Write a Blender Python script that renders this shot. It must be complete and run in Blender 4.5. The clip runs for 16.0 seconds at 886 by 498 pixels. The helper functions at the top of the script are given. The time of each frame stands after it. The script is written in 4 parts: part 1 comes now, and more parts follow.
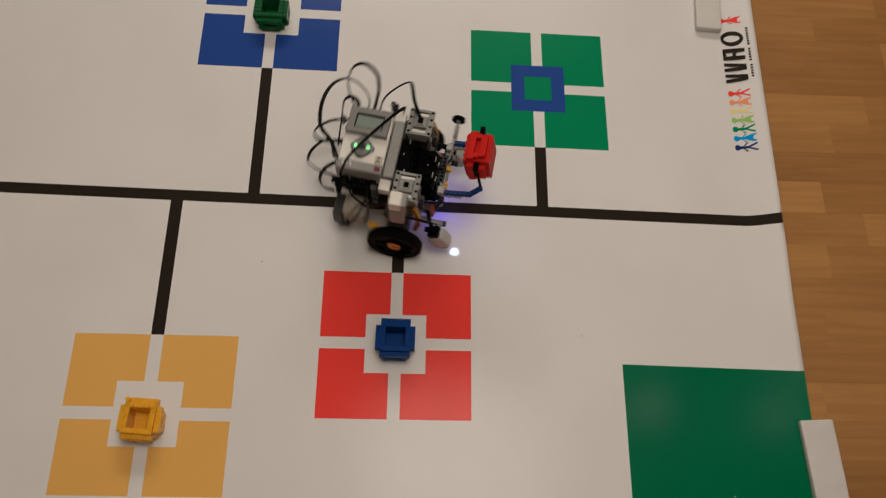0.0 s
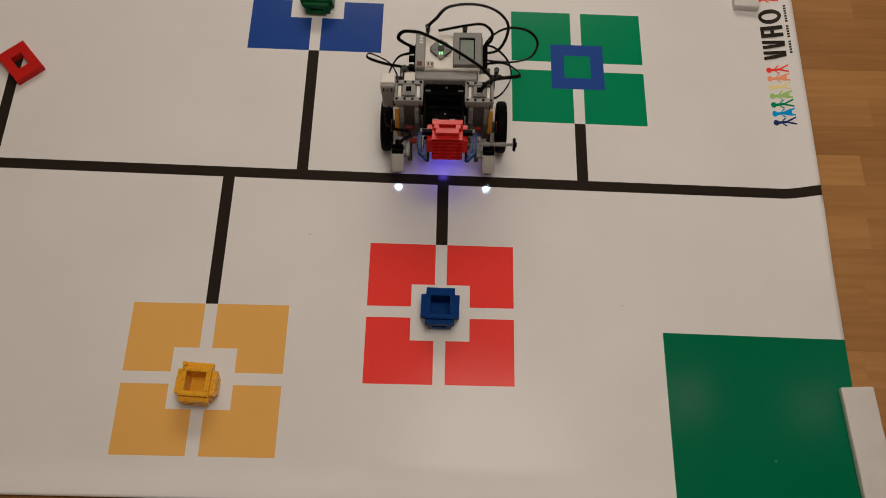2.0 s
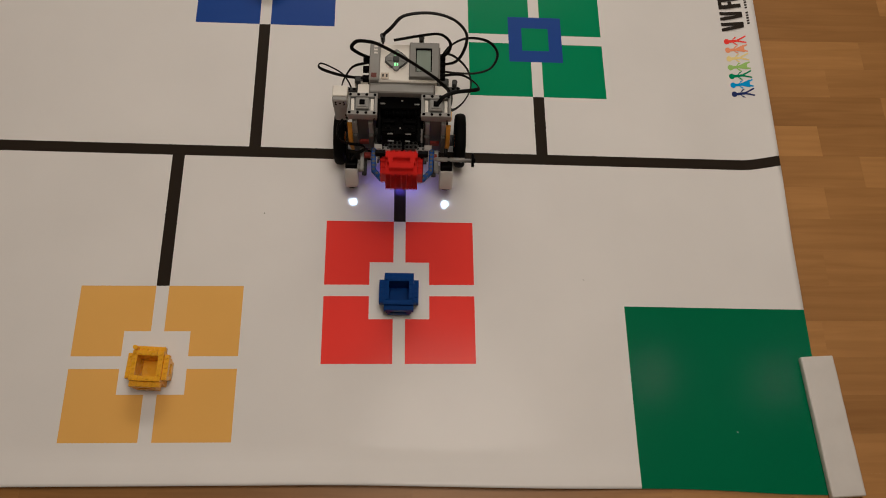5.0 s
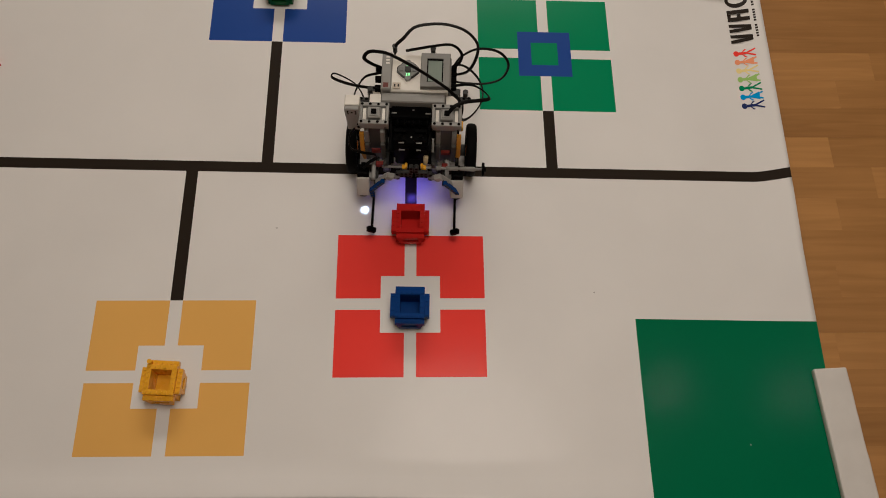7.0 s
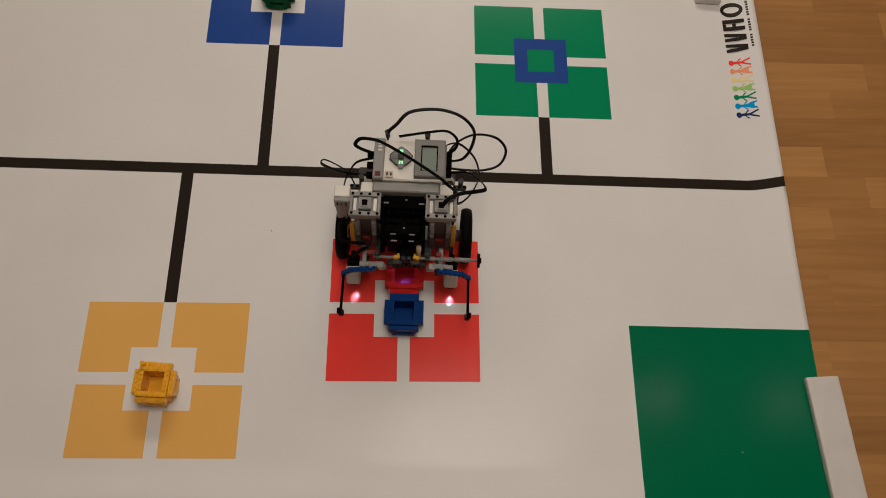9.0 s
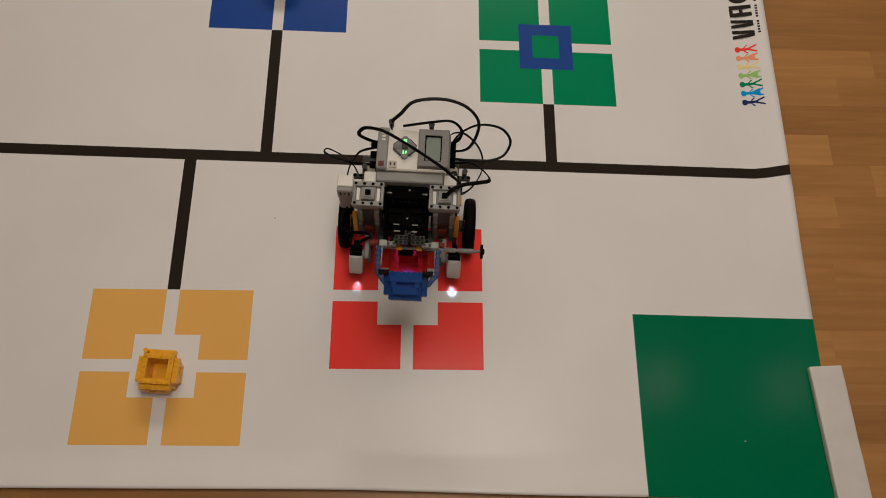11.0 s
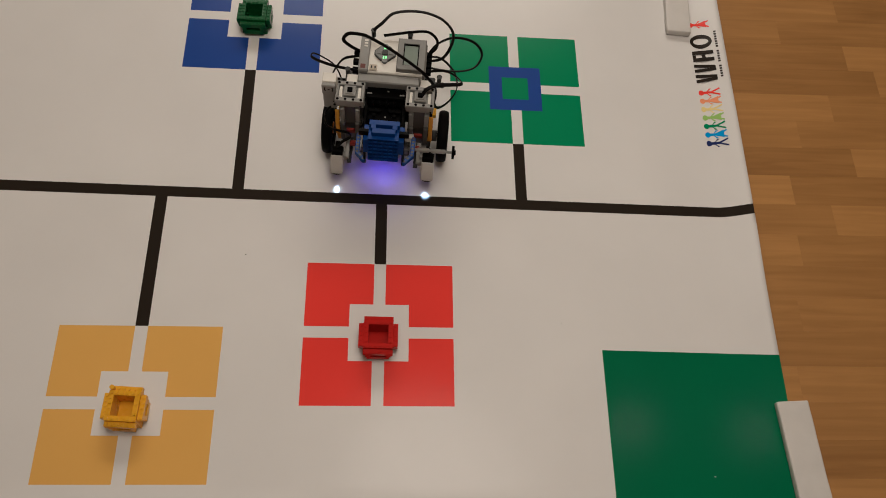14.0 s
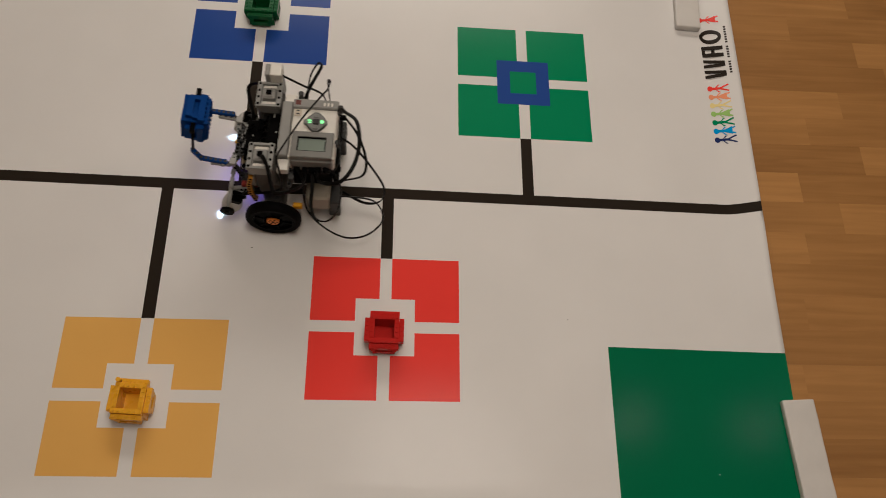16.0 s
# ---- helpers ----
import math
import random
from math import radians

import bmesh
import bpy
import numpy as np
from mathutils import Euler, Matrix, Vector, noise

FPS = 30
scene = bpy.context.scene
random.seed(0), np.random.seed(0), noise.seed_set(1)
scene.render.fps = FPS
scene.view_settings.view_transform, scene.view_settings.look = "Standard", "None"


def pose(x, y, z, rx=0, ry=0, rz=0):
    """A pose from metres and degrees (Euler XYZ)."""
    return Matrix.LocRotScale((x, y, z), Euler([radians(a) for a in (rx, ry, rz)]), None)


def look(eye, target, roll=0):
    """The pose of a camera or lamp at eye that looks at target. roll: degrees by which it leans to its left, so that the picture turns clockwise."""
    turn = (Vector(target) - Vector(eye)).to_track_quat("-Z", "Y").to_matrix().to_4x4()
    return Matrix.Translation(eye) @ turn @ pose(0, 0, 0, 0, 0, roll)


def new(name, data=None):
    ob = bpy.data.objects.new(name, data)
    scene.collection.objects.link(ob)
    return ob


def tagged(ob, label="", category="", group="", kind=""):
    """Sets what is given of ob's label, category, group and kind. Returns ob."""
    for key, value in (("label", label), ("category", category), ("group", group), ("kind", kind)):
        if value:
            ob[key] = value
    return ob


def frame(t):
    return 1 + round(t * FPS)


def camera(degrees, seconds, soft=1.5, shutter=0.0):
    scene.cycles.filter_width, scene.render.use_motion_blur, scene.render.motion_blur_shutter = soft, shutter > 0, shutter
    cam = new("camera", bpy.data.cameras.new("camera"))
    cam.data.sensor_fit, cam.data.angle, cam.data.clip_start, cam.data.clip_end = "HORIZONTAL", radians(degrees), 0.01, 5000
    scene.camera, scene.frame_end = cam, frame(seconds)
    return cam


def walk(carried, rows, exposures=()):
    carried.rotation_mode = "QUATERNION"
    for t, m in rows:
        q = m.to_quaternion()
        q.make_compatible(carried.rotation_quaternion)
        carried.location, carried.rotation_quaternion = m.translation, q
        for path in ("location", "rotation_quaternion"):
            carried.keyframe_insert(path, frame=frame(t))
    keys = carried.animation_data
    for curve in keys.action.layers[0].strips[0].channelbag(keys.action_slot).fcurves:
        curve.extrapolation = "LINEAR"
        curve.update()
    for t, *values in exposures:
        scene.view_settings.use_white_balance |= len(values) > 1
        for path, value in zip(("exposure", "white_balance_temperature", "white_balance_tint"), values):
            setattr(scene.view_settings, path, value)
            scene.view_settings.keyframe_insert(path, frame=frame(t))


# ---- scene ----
cam = camera(55.6, 16.0, soft=0.95, shutter=0.38)
PATH = [
    (0, (0.026, -0.388, 1.342), (0.096, 0.381, -0.503), 6.2),
    (0.5, (0.011, -0.416, 1.332), (0.029, 0.315, -0.529), 2.7),
    (1, (0.006, -0.447, 1.351), (-0.001, 0.306, -0.502), 0.8),
    (1.5, (0.005, -0.454, 1.351), (0.002, 0.325, -0.491), 1.2),
    (2, (0.009, -0.457, 1.356), (0.0, 0.323, -0.485), 0.6),
    (2.5, (0.009, -0.437, 1.316), (0.034, 0.303, -0.542), 2.4),
    (3, (0.025, -0.429, 1.307), (0.085, 0.269, -0.566), 4.7),
    (3.5, (0.022, -0.436, 1.307), (0.084, 0.213, -0.584), 5.3),
    (4, (0.023, -0.437, 1.308), (0.093, 0.215, -0.582), 5.7),
    (4.5, (0.017, -0.457, 1.319), (0.1, 0.262, -0.546), 6.4),
    (7, (0.026, -0.464, 1.331), (0.067, 0.316, -0.51), 2.7),
    (7.5, (0.027, -0.46, 1.332), (0.07, 0.321, -0.509), 2.9),
    (8, (0.026, -0.471, 1.333), (0.089, 0.337, -0.496), 4.1),
    (8.5, (0.026, -0.475, 1.334), (0.084, 0.338, -0.493), 4.0),
    (9, (0.025, -0.468, 1.331), (0.08, 0.327, -0.503), 4.2),
    (9.5, (0.024, -0.462, 1.33), (0.076, 0.314, -0.513), 4.2),
    (12, (0.019, -0.457, 1.333), (0.077, 0.297, -0.519), 4.9),
    (12.5, (0.02, -0.47, 1.33), (0.085, 0.31, -0.51), 5.4),
    (13, (0.021, -0.47, 1.332), (0.091, 0.325, -0.502), 5.8),
    (13.5, (0.019, -0.471, 1.333), (0.115, 0.378, -0.476), 6.6),
    (14, (0.022, -0.478, 1.331), (0.14, 0.381, -0.471), 8.0),
    (14.5, (0.017, -0.475, 1.33), (0.145, 0.379, -0.474), 8.8),
    (15, (0.018, -0.476, 1.329), (0.142, 0.375, -0.476), 8.7),
    (15.5, (0.018, -0.475, 1.329), (0.145, 0.367, -0.481), 9.0),
    (16, (0.014, -0.468, 1.332), (0.128, 0.368, -0.481), 8.5),
]
walk(cam, [(t, look(eye, target, roll)) for t, eye, target, roll in PATH])

# ---- light ----
world = bpy.data.worlds.new("room_air")
scene.world = world
world.use_nodes = True
world.node_tree.nodes["Background"].inputs[0].default_value = (1.0, 0.86, 0.7, 1)
world.node_tree.nodes["Background"].inputs[1].default_value = 0.03


def room_lamp(name, where, target, watts, size, deep=None, colour=(1.0, 0.885, 0.772)):
    d = bpy.data.lights.new(name, "AREA")
    d.shape, d.size, d.size_y, d.energy, d.color = "ELLIPSE", size, deep or size, watts, colour
    ob = new(name, d)
    ob.matrix_world = look(where, target)
    return ob


room_lamp("overhead_light", (0.2, -0.60, 2.55), (0.2, -0.59, 0), 5.5, 0.6)        # a dim fill added over the viewer to even out the brightness
room_lamp("overhead_light", (0.2, 0.10, 2.25), (0.2, 0.11, 0), 14.8, 0.8)        # a broad lamp over the mat
room_lamp("spot_lamp", (1.14, 0.45, 2.5), (1.14, 0.46, 0), 0.42, 0.06)          # two small spots that glint in the mat
room_lamp("spot_lamp", (1.74, 0.43, 2.5), (1.74, 0.44, 0), 0.42, 0.06)
room_lamp("far_lamp", (0.0, 2.95, 2.05), (0.0, 0.1, 0.0), 46, 2.4, 0.9, (1.0, 0.912, 0.808))   # a broad lamp across the room
scene.view_settings.exposure = 0.0


# ---- materials ----
def material(name, colour, rough=0.5, metal=0.0, vary=0.06, scale=40.0, bump=0.0, bump_scale=200.0, spec=0.5, emit=None, power=0.0):
    m = bpy.data.materials.new(name)
    m.use_nodes = True
    n, l = m.node_tree.nodes, m.node_tree.links
    b = n["Principled BSDF"]
    b.inputs["Roughness"].default_value, b.inputs["Metallic"].default_value = rough, metal
    b.inputs["Specular IOR Level"].default_value = spec
    co = n.new("ShaderNodeTexCoord")
    no = n.new("ShaderNodeTexNoise")
    no.inputs["Scale"].default_value, no.inputs["Detail"].default_value = scale, 6
    l.new(co.outputs["Object"], no.inputs["Vector"])
    ramp = n.new("ShaderNodeMapRange")
    ramp.inputs["From Min"].default_value, ramp.inputs["From Max"].default_value = 0.25, 0.75
    ramp.inputs["To Min"].default_value, ramp.inputs["To Max"].default_value = 1 - vary, 1 + vary
    l.new(no.outputs["Fac"], ramp.inputs["Value"])
    mul = n.new("ShaderNodeVectorMath")
    mul.operation = "SCALE"
    mul.inputs[0].default_value = colour
    l.new(ramp.outputs["Result"], mul.inputs["Scale"])
    l.new(mul.outputs[0], b.inputs["Base Color"])
    rr = n.new("ShaderNodeMapRange")
    rr.inputs["To Min"].default_value, rr.inputs["To Max"].default_value = rough * 0.85, min(1.0, rough * 1.15)
    l.new(no.outputs["Fac"], rr.inputs["Value"])
    l.new(rr.outputs["Result"], b.inputs["Roughness"])
    if bump:
        fine = n.new("ShaderNodeTexNoise")
        fine.inputs["Scale"].default_value, fine.inputs["Detail"].default_value = bump_scale, 4
        l.new(co.outputs["Object"], fine.inputs["Vector"])
        bp = n.new("ShaderNodeBump")
        bp.inputs["Strength"].default_value, bp.inputs["Distance"].default_value = bump, 0.002
        l.new(fine.outputs["Fac"], bp.inputs["Height"])
        l.new(bp.outputs["Normal"], b.inputs["Normal"])
    if emit:
        b.inputs["Emission Color"].default_value = (*emit, 1)
        b.inputs["Emission Strength"].default_value = power
    return m


def printed(name, colour):
    """Printed vinyl: a satin sheet with long waves and fine scuffs."""
    return material(name, colour, rough=0.17, vary=0.035, scale=5.0, bump=0.05, bump_scale=9.0, spec=0.11)


VINYL = printed("vinyl_white", (0.72, 0.71, 0.70))
P_BLACK = printed("vinyl_black", (0.024, 0.0185, 0.0145))
P_RED = printed("vinyl_red", (0.84, 0.056, 0.045))
P_YELLOW = printed("vinyl_yellow", (0.77, 0.43, 0.12))
P_BLUE = printed("vinyl_blue", (0.019, 0.066, 0.29))
P_GREEN = printed("vinyl_green", (0.0, 0.23, 0.10))
P_START = printed("vinyl_dark_green", (0.0, 0.142, 0.063))
P_SKY = printed("vinyl_sky_blue", (0.0, 0.30, 0.68))
P_ORANGE = printed("vinyl_orange", (0.85, 0.32, 0.17))
P_LIME = printed("vinyl_lime", (0.32, 0.55, 0.16))
P_PALE = printed("vinyl_pale_yellow", (0.82, 0.68, 0.30))
P_NAVY = printed("vinyl_navy", (0.02, 0.035, 0.13))


def plastic(name, colour, rough=0.28, spec=0.35):
    return material(name, colour, rough=rough, vary=0.05, scale=60.0, bump=0.02, bump_scale=500.0, spec=spec)


RED = plastic("plastic_red", (0.52, 0.018, 0.015), 0.17, 0.13)
BLUE = plastic("plastic_blue", (0.004, 0.043, 0.195), 0.24, 0.045)
YELLOW = plastic("plastic_yellow", (0.80, 0.40, 0.025))
GREEN = plastic("plastic_green", (0.006, 0.10, 0.03), 0.2, 0.13)
WHITE = plastic("plastic_white", (0.70, 0.68, 0.63), 0.42)
# cream with the shadow at the robot's rear put into its colour
SHADED_CREAM = plastic("plastic_shaded_cream", (0.36, 0.33, 0.27), 0.45)
SENSOR = plastic("plastic_pale_grey", (0.46, 0.45, 0.43), 0.42)
LIGHT_GREY = plastic("plastic_light_grey", (0.255, 0.255, 0.245), 0.42)
SURROUND = plastic("plastic_screen_grey", (0.19, 0.19, 0.18), 0.42)
# light grey made brighter, for the light that upward faces catch
LIT_GREY = plastic("plastic_lit_grey", (0.34, 0.335, 0.32), 0.42)
MAROON = plastic("plastic_maroon", (0.20, 0.018, 0.012), 0.45)
GEAR_GREY = plastic("plastic_mid_grey", (0.075, 0.072, 0.066), 0.42)
DARK_GREY = plastic("plastic_dark_grey", (0.036, 0.037, 0.037), 0.42, 0.25)
BLACK = plastic("plastic_black", (0.0015, 0.0015, 0.0017), 0.34, 0.025)
AMBER = plastic("plastic_amber", (0.52, 0.23, 0.025), 0.4, 0.2)
ORANGE = plastic("plastic_orange", (0.75, 0.22, 0.02), 0.35)
RUBBER = material("tyre_rubber", (0.0026, 0.0025, 0.0025), spec=0.05, rough=0.62, bump=0.15, bump_scale=400.0)
CABLE = material("cable_black", (0.003, 0.0028, 0.0027), spec=0.10, rough=0.45, vary=0.15)
SCREEN = material("screen_glass", (0.20, 0.25, 0.22), rough=0.16, vary=0.04)
LED_WHITE = material("led_white", (0.9, 0.9, 0.9), emit=(0.46, 0.72, 1.0), power=7500.0)
LED_BLUE = material("led_blue", (0.2, 0.2, 0.9), emit=(0.16, 0.10, 1.0), power=46.0)
LED_GREEN = material("led_green", (0.1, 0.5, 0.2), emit=(0.25, 1.0, 0.35), power=1.3)
PAINT = material("wall_paint", (0.50, 0.46, 0.40), rough=0.9, vary=0.03, scale=3.0, bump=0.1)
FOAM = material("white_foam_board", (0.62, 0.60, 0.575), rough=0.55, vary=0.05, scale=25.0, bump=0.15, bump_scale=120.0)


def wood_material():
    m = bpy.data.materials.new("beech_parquet")
    m.use_nodes = True
    n, l = m.node_tree.nodes, m.node_tree.links
    b = n["Principled BSDF"]
    co, info = n.new("ShaderNodeTexCoord"), n.new("ShaderNodeObjectInfo")
    shift = n.new("ShaderNodeVectorMath")
    shift.operation = "MULTIPLY_ADD"
    comb = n.new("ShaderNodeCombineXYZ")
    for k in range(3):
        l.new(info.outputs["Random"], comb.inputs[k])
    l.new(comb.outputs[0], shift.inputs[0])
    shift.inputs[1].default_value = (7.0, 5.0, 3.0)
    l.new(co.outputs["Object"], shift.inputs[2])
    mp = n.new("ShaderNodeMapping")
    mp.inputs["Scale"].default_value = (3.0, 46.0, 46.0)
    l.new(shift.outputs[0], mp.inputs["Vector"])
    grain = n.new("ShaderNodeTexNoise")
    grain.inputs["Scale"].default_value, grain.inputs["Detail"].default_value, grain.inputs["Distortion"].default_value = 1.6, 8, 0.6
    l.new(mp.outputs[0], grain.inputs["Vector"])
    cloud = n.new("ShaderNodeTexNoise")
    cloud.inputs["Scale"].default_value, cloud.inputs["Detail"].default_value = 6.0, 3
    l.new(shift.outputs[0], cloud.inputs["Vector"])
    mixf = n.new("ShaderNodeMath")
    mixf.operation = "MULTIPLY_ADD"
    l.new(grain.outputs["Fac"], mixf.inputs[0])
    mixf.inputs[1].default_value = 0.6
    half = n.new("ShaderNodeMath")
    half.operation = "MULTIPLY_ADD"
    l.new(cloud.outputs["Fac"], half.inputs[0])
    half.inputs[1].default_value = 0.25
    tone = n.new("ShaderNodeMath")
    tone.operation = "MULTIPLY_ADD"
    l.new(info.outputs["Random"], tone.inputs[0])
    tone.inputs[1].default_value, tone.inputs[2].default_value = 0.34, -0.07
    l.new(tone.outputs[0], half.inputs[2])
    l.new(half.outputs[0], mixf.inputs[2])
    ramp = n.new("ShaderNodeValToRGB")
    ramp.color_ramp.elements[0].position, ramp.color_ramp.elements[0].color = 0.1, (0.218, 0.098, 0.028, 1)
    ramp.color_ramp.elements[1].position, ramp.color_ramp.elements[1].color = 0.95, (0.53, 0.268, 0.090, 1)
    l.new(mixf.outputs[0], ramp.inputs["Fac"])
    l.new(ramp.outputs["Color"], b.inputs["Base Color"])
    b.inputs["Roughness"].default_value = 0.42
    b.inputs["Specular IOR Level"].default_value = 0.35
    bp = n.new("ShaderNodeBump")
    bp.inputs["Strength"].default_value, bp.inputs["Distance"].default_value = 0.06, 0.001
    l.new(grain.outputs["Fac"], bp.inputs["Height"])
    l.new(bp.outputs["Normal"], b.inputs["Normal"])
    return m


WOOD = wood_material()


# ---- mesh tools ----
def mesh_of(name, bm, mats):
    me = bpy.data.meshes.new(name)
    bm.normal_update()
    bm.to_mesh(me)
    bm.free()
    for m in mats if isinstance(mats, (list, tuple)) else [mats]:
        me.materials.append(m)
    return me


def part(name, bm, mats, parent, label=""):
    """One mesh object under a thing or a part."""
    ob = new(name, mesh_of(name, bm, mats))
    ob.parent = parent
    return tagged(ob, label)


def smooth(bm, turn=35):
    for f in bm.faces:
        f.smooth = True
    for e in bm.edges:
        if len(e.link_faces) == 2 and e.calc_face_angle(0) > radians(turn):
            e.smooth = False
    return bm


def add_box(bm, c, s, bev=0.0006, mi=0, rot=None):
    """A box with centre c and full size s, its edges rounded by bev."""
    m = Matrix.Translation(c) @ (rot.to_4x4() if rot else Matrix()) @ Matrix.Diagonal((*s, 1))
    vs = bmesh.ops.create_cube(bm, size=1.0, matrix=m)["verts"]
    fs = list({f for v in vs for f in v.link_faces})
    for f in fs:
        f.material_index = mi
    if bev:
        es = list({e for v in vs for e in v.link_edges})
        bmesh.ops.bevel(bm, geom=es, offset=bev, segments=1, affect="EDGES", profile=0.5, material=-1)
    return bm


def add_cyl(bm, p0, p1, r, mi=0, seg=16, r2=None):
    p0, p1 = Vector(p0), Vector(p1)
    d = p1 - p0
    m = Matrix.Translation((p0 + p1) / 2) @ d.to_track_quat("Z", "Y").to_matrix().to_4x4()
    vs = bmesh.ops.create_cone(bm, cap_ends=True, segments=seg, radius1=r, radius2=r if r2 is None else r2, depth=d.length, matrix=m)["verts"]
    for f in {f for v in vs for f in v.link_faces}:
        f.material_index = mi
        f.smooth = len(f.verts) == 4
    return bm


STUD = 0.008


def add_beam(bm, p0, p1, up, mi=0, hole=1, wide=0.0072):
    """A rounded building-set beam from hole to hole, with a row of pin holes on two faces."""
    p0, p1, up = Vector(p0), Vector(p1), Vector(up).normalized()
    d = p1 - p0
    a = d.normalized()
    side = up.cross(a).normalized()
    up = a.cross(side).normalized()
    rot = Matrix((a, side, up)).transposed()
    add_box(bm, (p0 + p1) / 2, (d.length, wide, wide), 0.0009, mi, rot)
    for p in (p0, p1):
        add_cyl(bm, p - up * wide / 2, p + up * wide / 2, wide / 2, mi, 14)
    k = max(1, round(d.length / STUD))
    for i in range(k + 1):
        c = p0 + d * i / k
        add_cyl(bm, c - up * (wide / 2 + 0.00015), c + up * (wide / 2 + 0.00015), 0.0025, hole, 10)
    return bm


def spline(points, steps=7):
    """Points on a smooth line through the given ones."""
    p = [Vector(q) for q in points]
    p = [p[0] * 2 - p[1], *p, p[-1] * 2 - p[-2]]
    out = []
    for i in range(1, len(p) - 2):
        for k in range(steps):
            t = k / steps
            out.append(0.5 * (2 * p[i] + (p[i + 1] - p[i - 1]) * t + (2 * p[i - 1] - 5 * p[i] + 4 * p[i + 1] - p[i + 2]) * t * t
                              + (3 * p[i] - p[i - 1] - 3 * p[i + 1] + p[i + 2]) * t ** 3))
    return out + [p[-2]]


def add_ribbon(bm, points, wide=0.0064, thick=0.0023, mi=0, twist=0.0):
    """A flat ribbon cable along a smooth line."""
    line = spline(points)
    side, rings = Vector((0, 0, 1)), []
    for i, c in enumerate(line):
        a = (line[min(i + 1, len(line) - 1)] - line[max(i - 1, 0)]).normalized()
        side = (side - a * side.dot(a))
        side = side.normalized() if side.length > 1e-4 else a.orthogonal().normalized()
        turn = Matrix.Rotation(twist * i / len(line), 3, a)
        s = turn @ side
        u = a.cross(s)
        ring = []
        for k in range(8):
            w = 2 * math.pi * (k + 0.5) / 8
            x, y = math.cos(w), math.sin(w)
            ring.append(bm.verts.new(c + s * (wide / 2 * math.copysign(abs(x) ** 0.5, x)) + u * (thick / 2 * math.copysign(abs(y) ** 0.6, y))))
        rings.append(ring)
    for r, q in zip(rings, rings[1:]):
        for k in range(8):
            f = bm.faces.new((r[k], r[(k + 1) % 8], q[(k + 1) % 8], q[k]))
            f.smooth, f.material_index = True, mi
    bm.faces.new(rings[0][::-1]), bm.faces.new(rings[-1])
    return bm


# ---- room ----
FLOOR_Z = -0.003


def slab(name, c, s, mat, label):
    bm = add_box(bmesh.new(), c, s, 0)
    ob = new(name, mesh_of(name, bm, mat))
    return tagged(ob, label, name.split("_")[0], kind="structure")


floor = slab("floor", (0.3, 0.1, FLOOR_Z - 0.06), (6.2, 6.2, 0.1), WOOD, "warm brown beech parquet floor with a satin finish")
slab("wall_north", (0.3, 3.15, 1.28), (6.4, 0.1, 2.75), PAINT, "plain off-white painted wall")
slab("wall_south", (0.3, -2.95, 1.28), (6.4, 0.1, 2.75), PAINT, "plain off-white painted wall")
slab("wall_west", (-2.85, 0.1, 1.28), (0.1, 5.99, 2.75), PAINT, "plain off-white painted wall")
slab("wall_east", (3.45, 0.1, 1.28), (0.1, 5.99, 2.75), PAINT, "plain off-white painted wall")
slab("ceiling", (0.3, 0.1, 2.71), (6.4, 6.4, 0.1), PAINT, "plain white painted ceiling")


# ---- game mat ----
def ramp01(v, a, b):
    t = min(1.0, max(0.0, (v - a) / (b - a)))
    return t * t * (3 - 2 * t)


MAT_W, MAT_E, MAT_S, MAT_N = -1.68, 0.673, -0.322, 0.82
RIGHT_LIFT, FRONT_LIFT = 0.028, 0.002


def on_mat(x, y, lift=0.0):
    """A place on the sheet: the print lies slightly askew, and the sheet curls up along its edges."""
    k = 0.022 * min(1.0, max(0.0, y / 0.25))
    z = RIGHT_LIFT * ramp01(x, 0.61, 0.70) * (0.86 + 0.14 * math.sin(5.1 * y + 0.7)) * ramp01(y, -0.06, 0.22)
    z += FRONT_LIFT * ramp01(-y, 0.255, 0.33) * ramp01(x, -0.3, 0.30) * (1 - ramp01(x, 0.36, 0.44))
    z += 0.009 * ramp01(-y, 0.26, 0.325) * (1 - ramp01(x, 0.20, 0.42))
    front = -0.008 * (1 - ramp01(x, -0.15, 0.30)) * ramp01(-y, 0.20, 0.322) + 0.011 * ramp01(x, 0.40, 0.67) * ramp01(-y, 0.20, 0.322)
    dip = 0.019 * max(0.0, x - 0.375) * (1 - ramp01(-y, 0.03, 0.2)) * (1 - ramp01(y, 0.0, 0.2))
    wide = 0.008 * ramp01(x, 0.60, 0.673) * (1 - ramp01(y, -0.05, 0.2)) * (1 - ramp01(-y, 0.1, 0.3))
    return Vector((x + wide + 0.018 * max(0.0, x - 0.4) / 0.28 * max(0.0, y - 0.1), y - k * x - dip - front, z + lift))


PATTERNS = {  # centre, half width, half depth
    "red": (0.0, 0.0, 0.125, 0.125),
    "yellow": (-0.3892, -0.1222, 0.1322, 0.1293),
    "blue": (-0.2575, 0.655, 0.1305, 0.129),
    "green": (0.2535, 0.5105, 0.1265, 0.127),
}
LINE_Y = (0.243, 0.2635)
BRANCHES = [(0.0, 0.125, 0.243), (-0.3892, 0.0071, 0.243), (-0.2575, 0.2635, 0.526), (0.2535, 0.2635, 0.3835), (-0.828, 0.2635, 0.486)]
START = (0.3755, MAT_E, MAT_S, -0.0272)


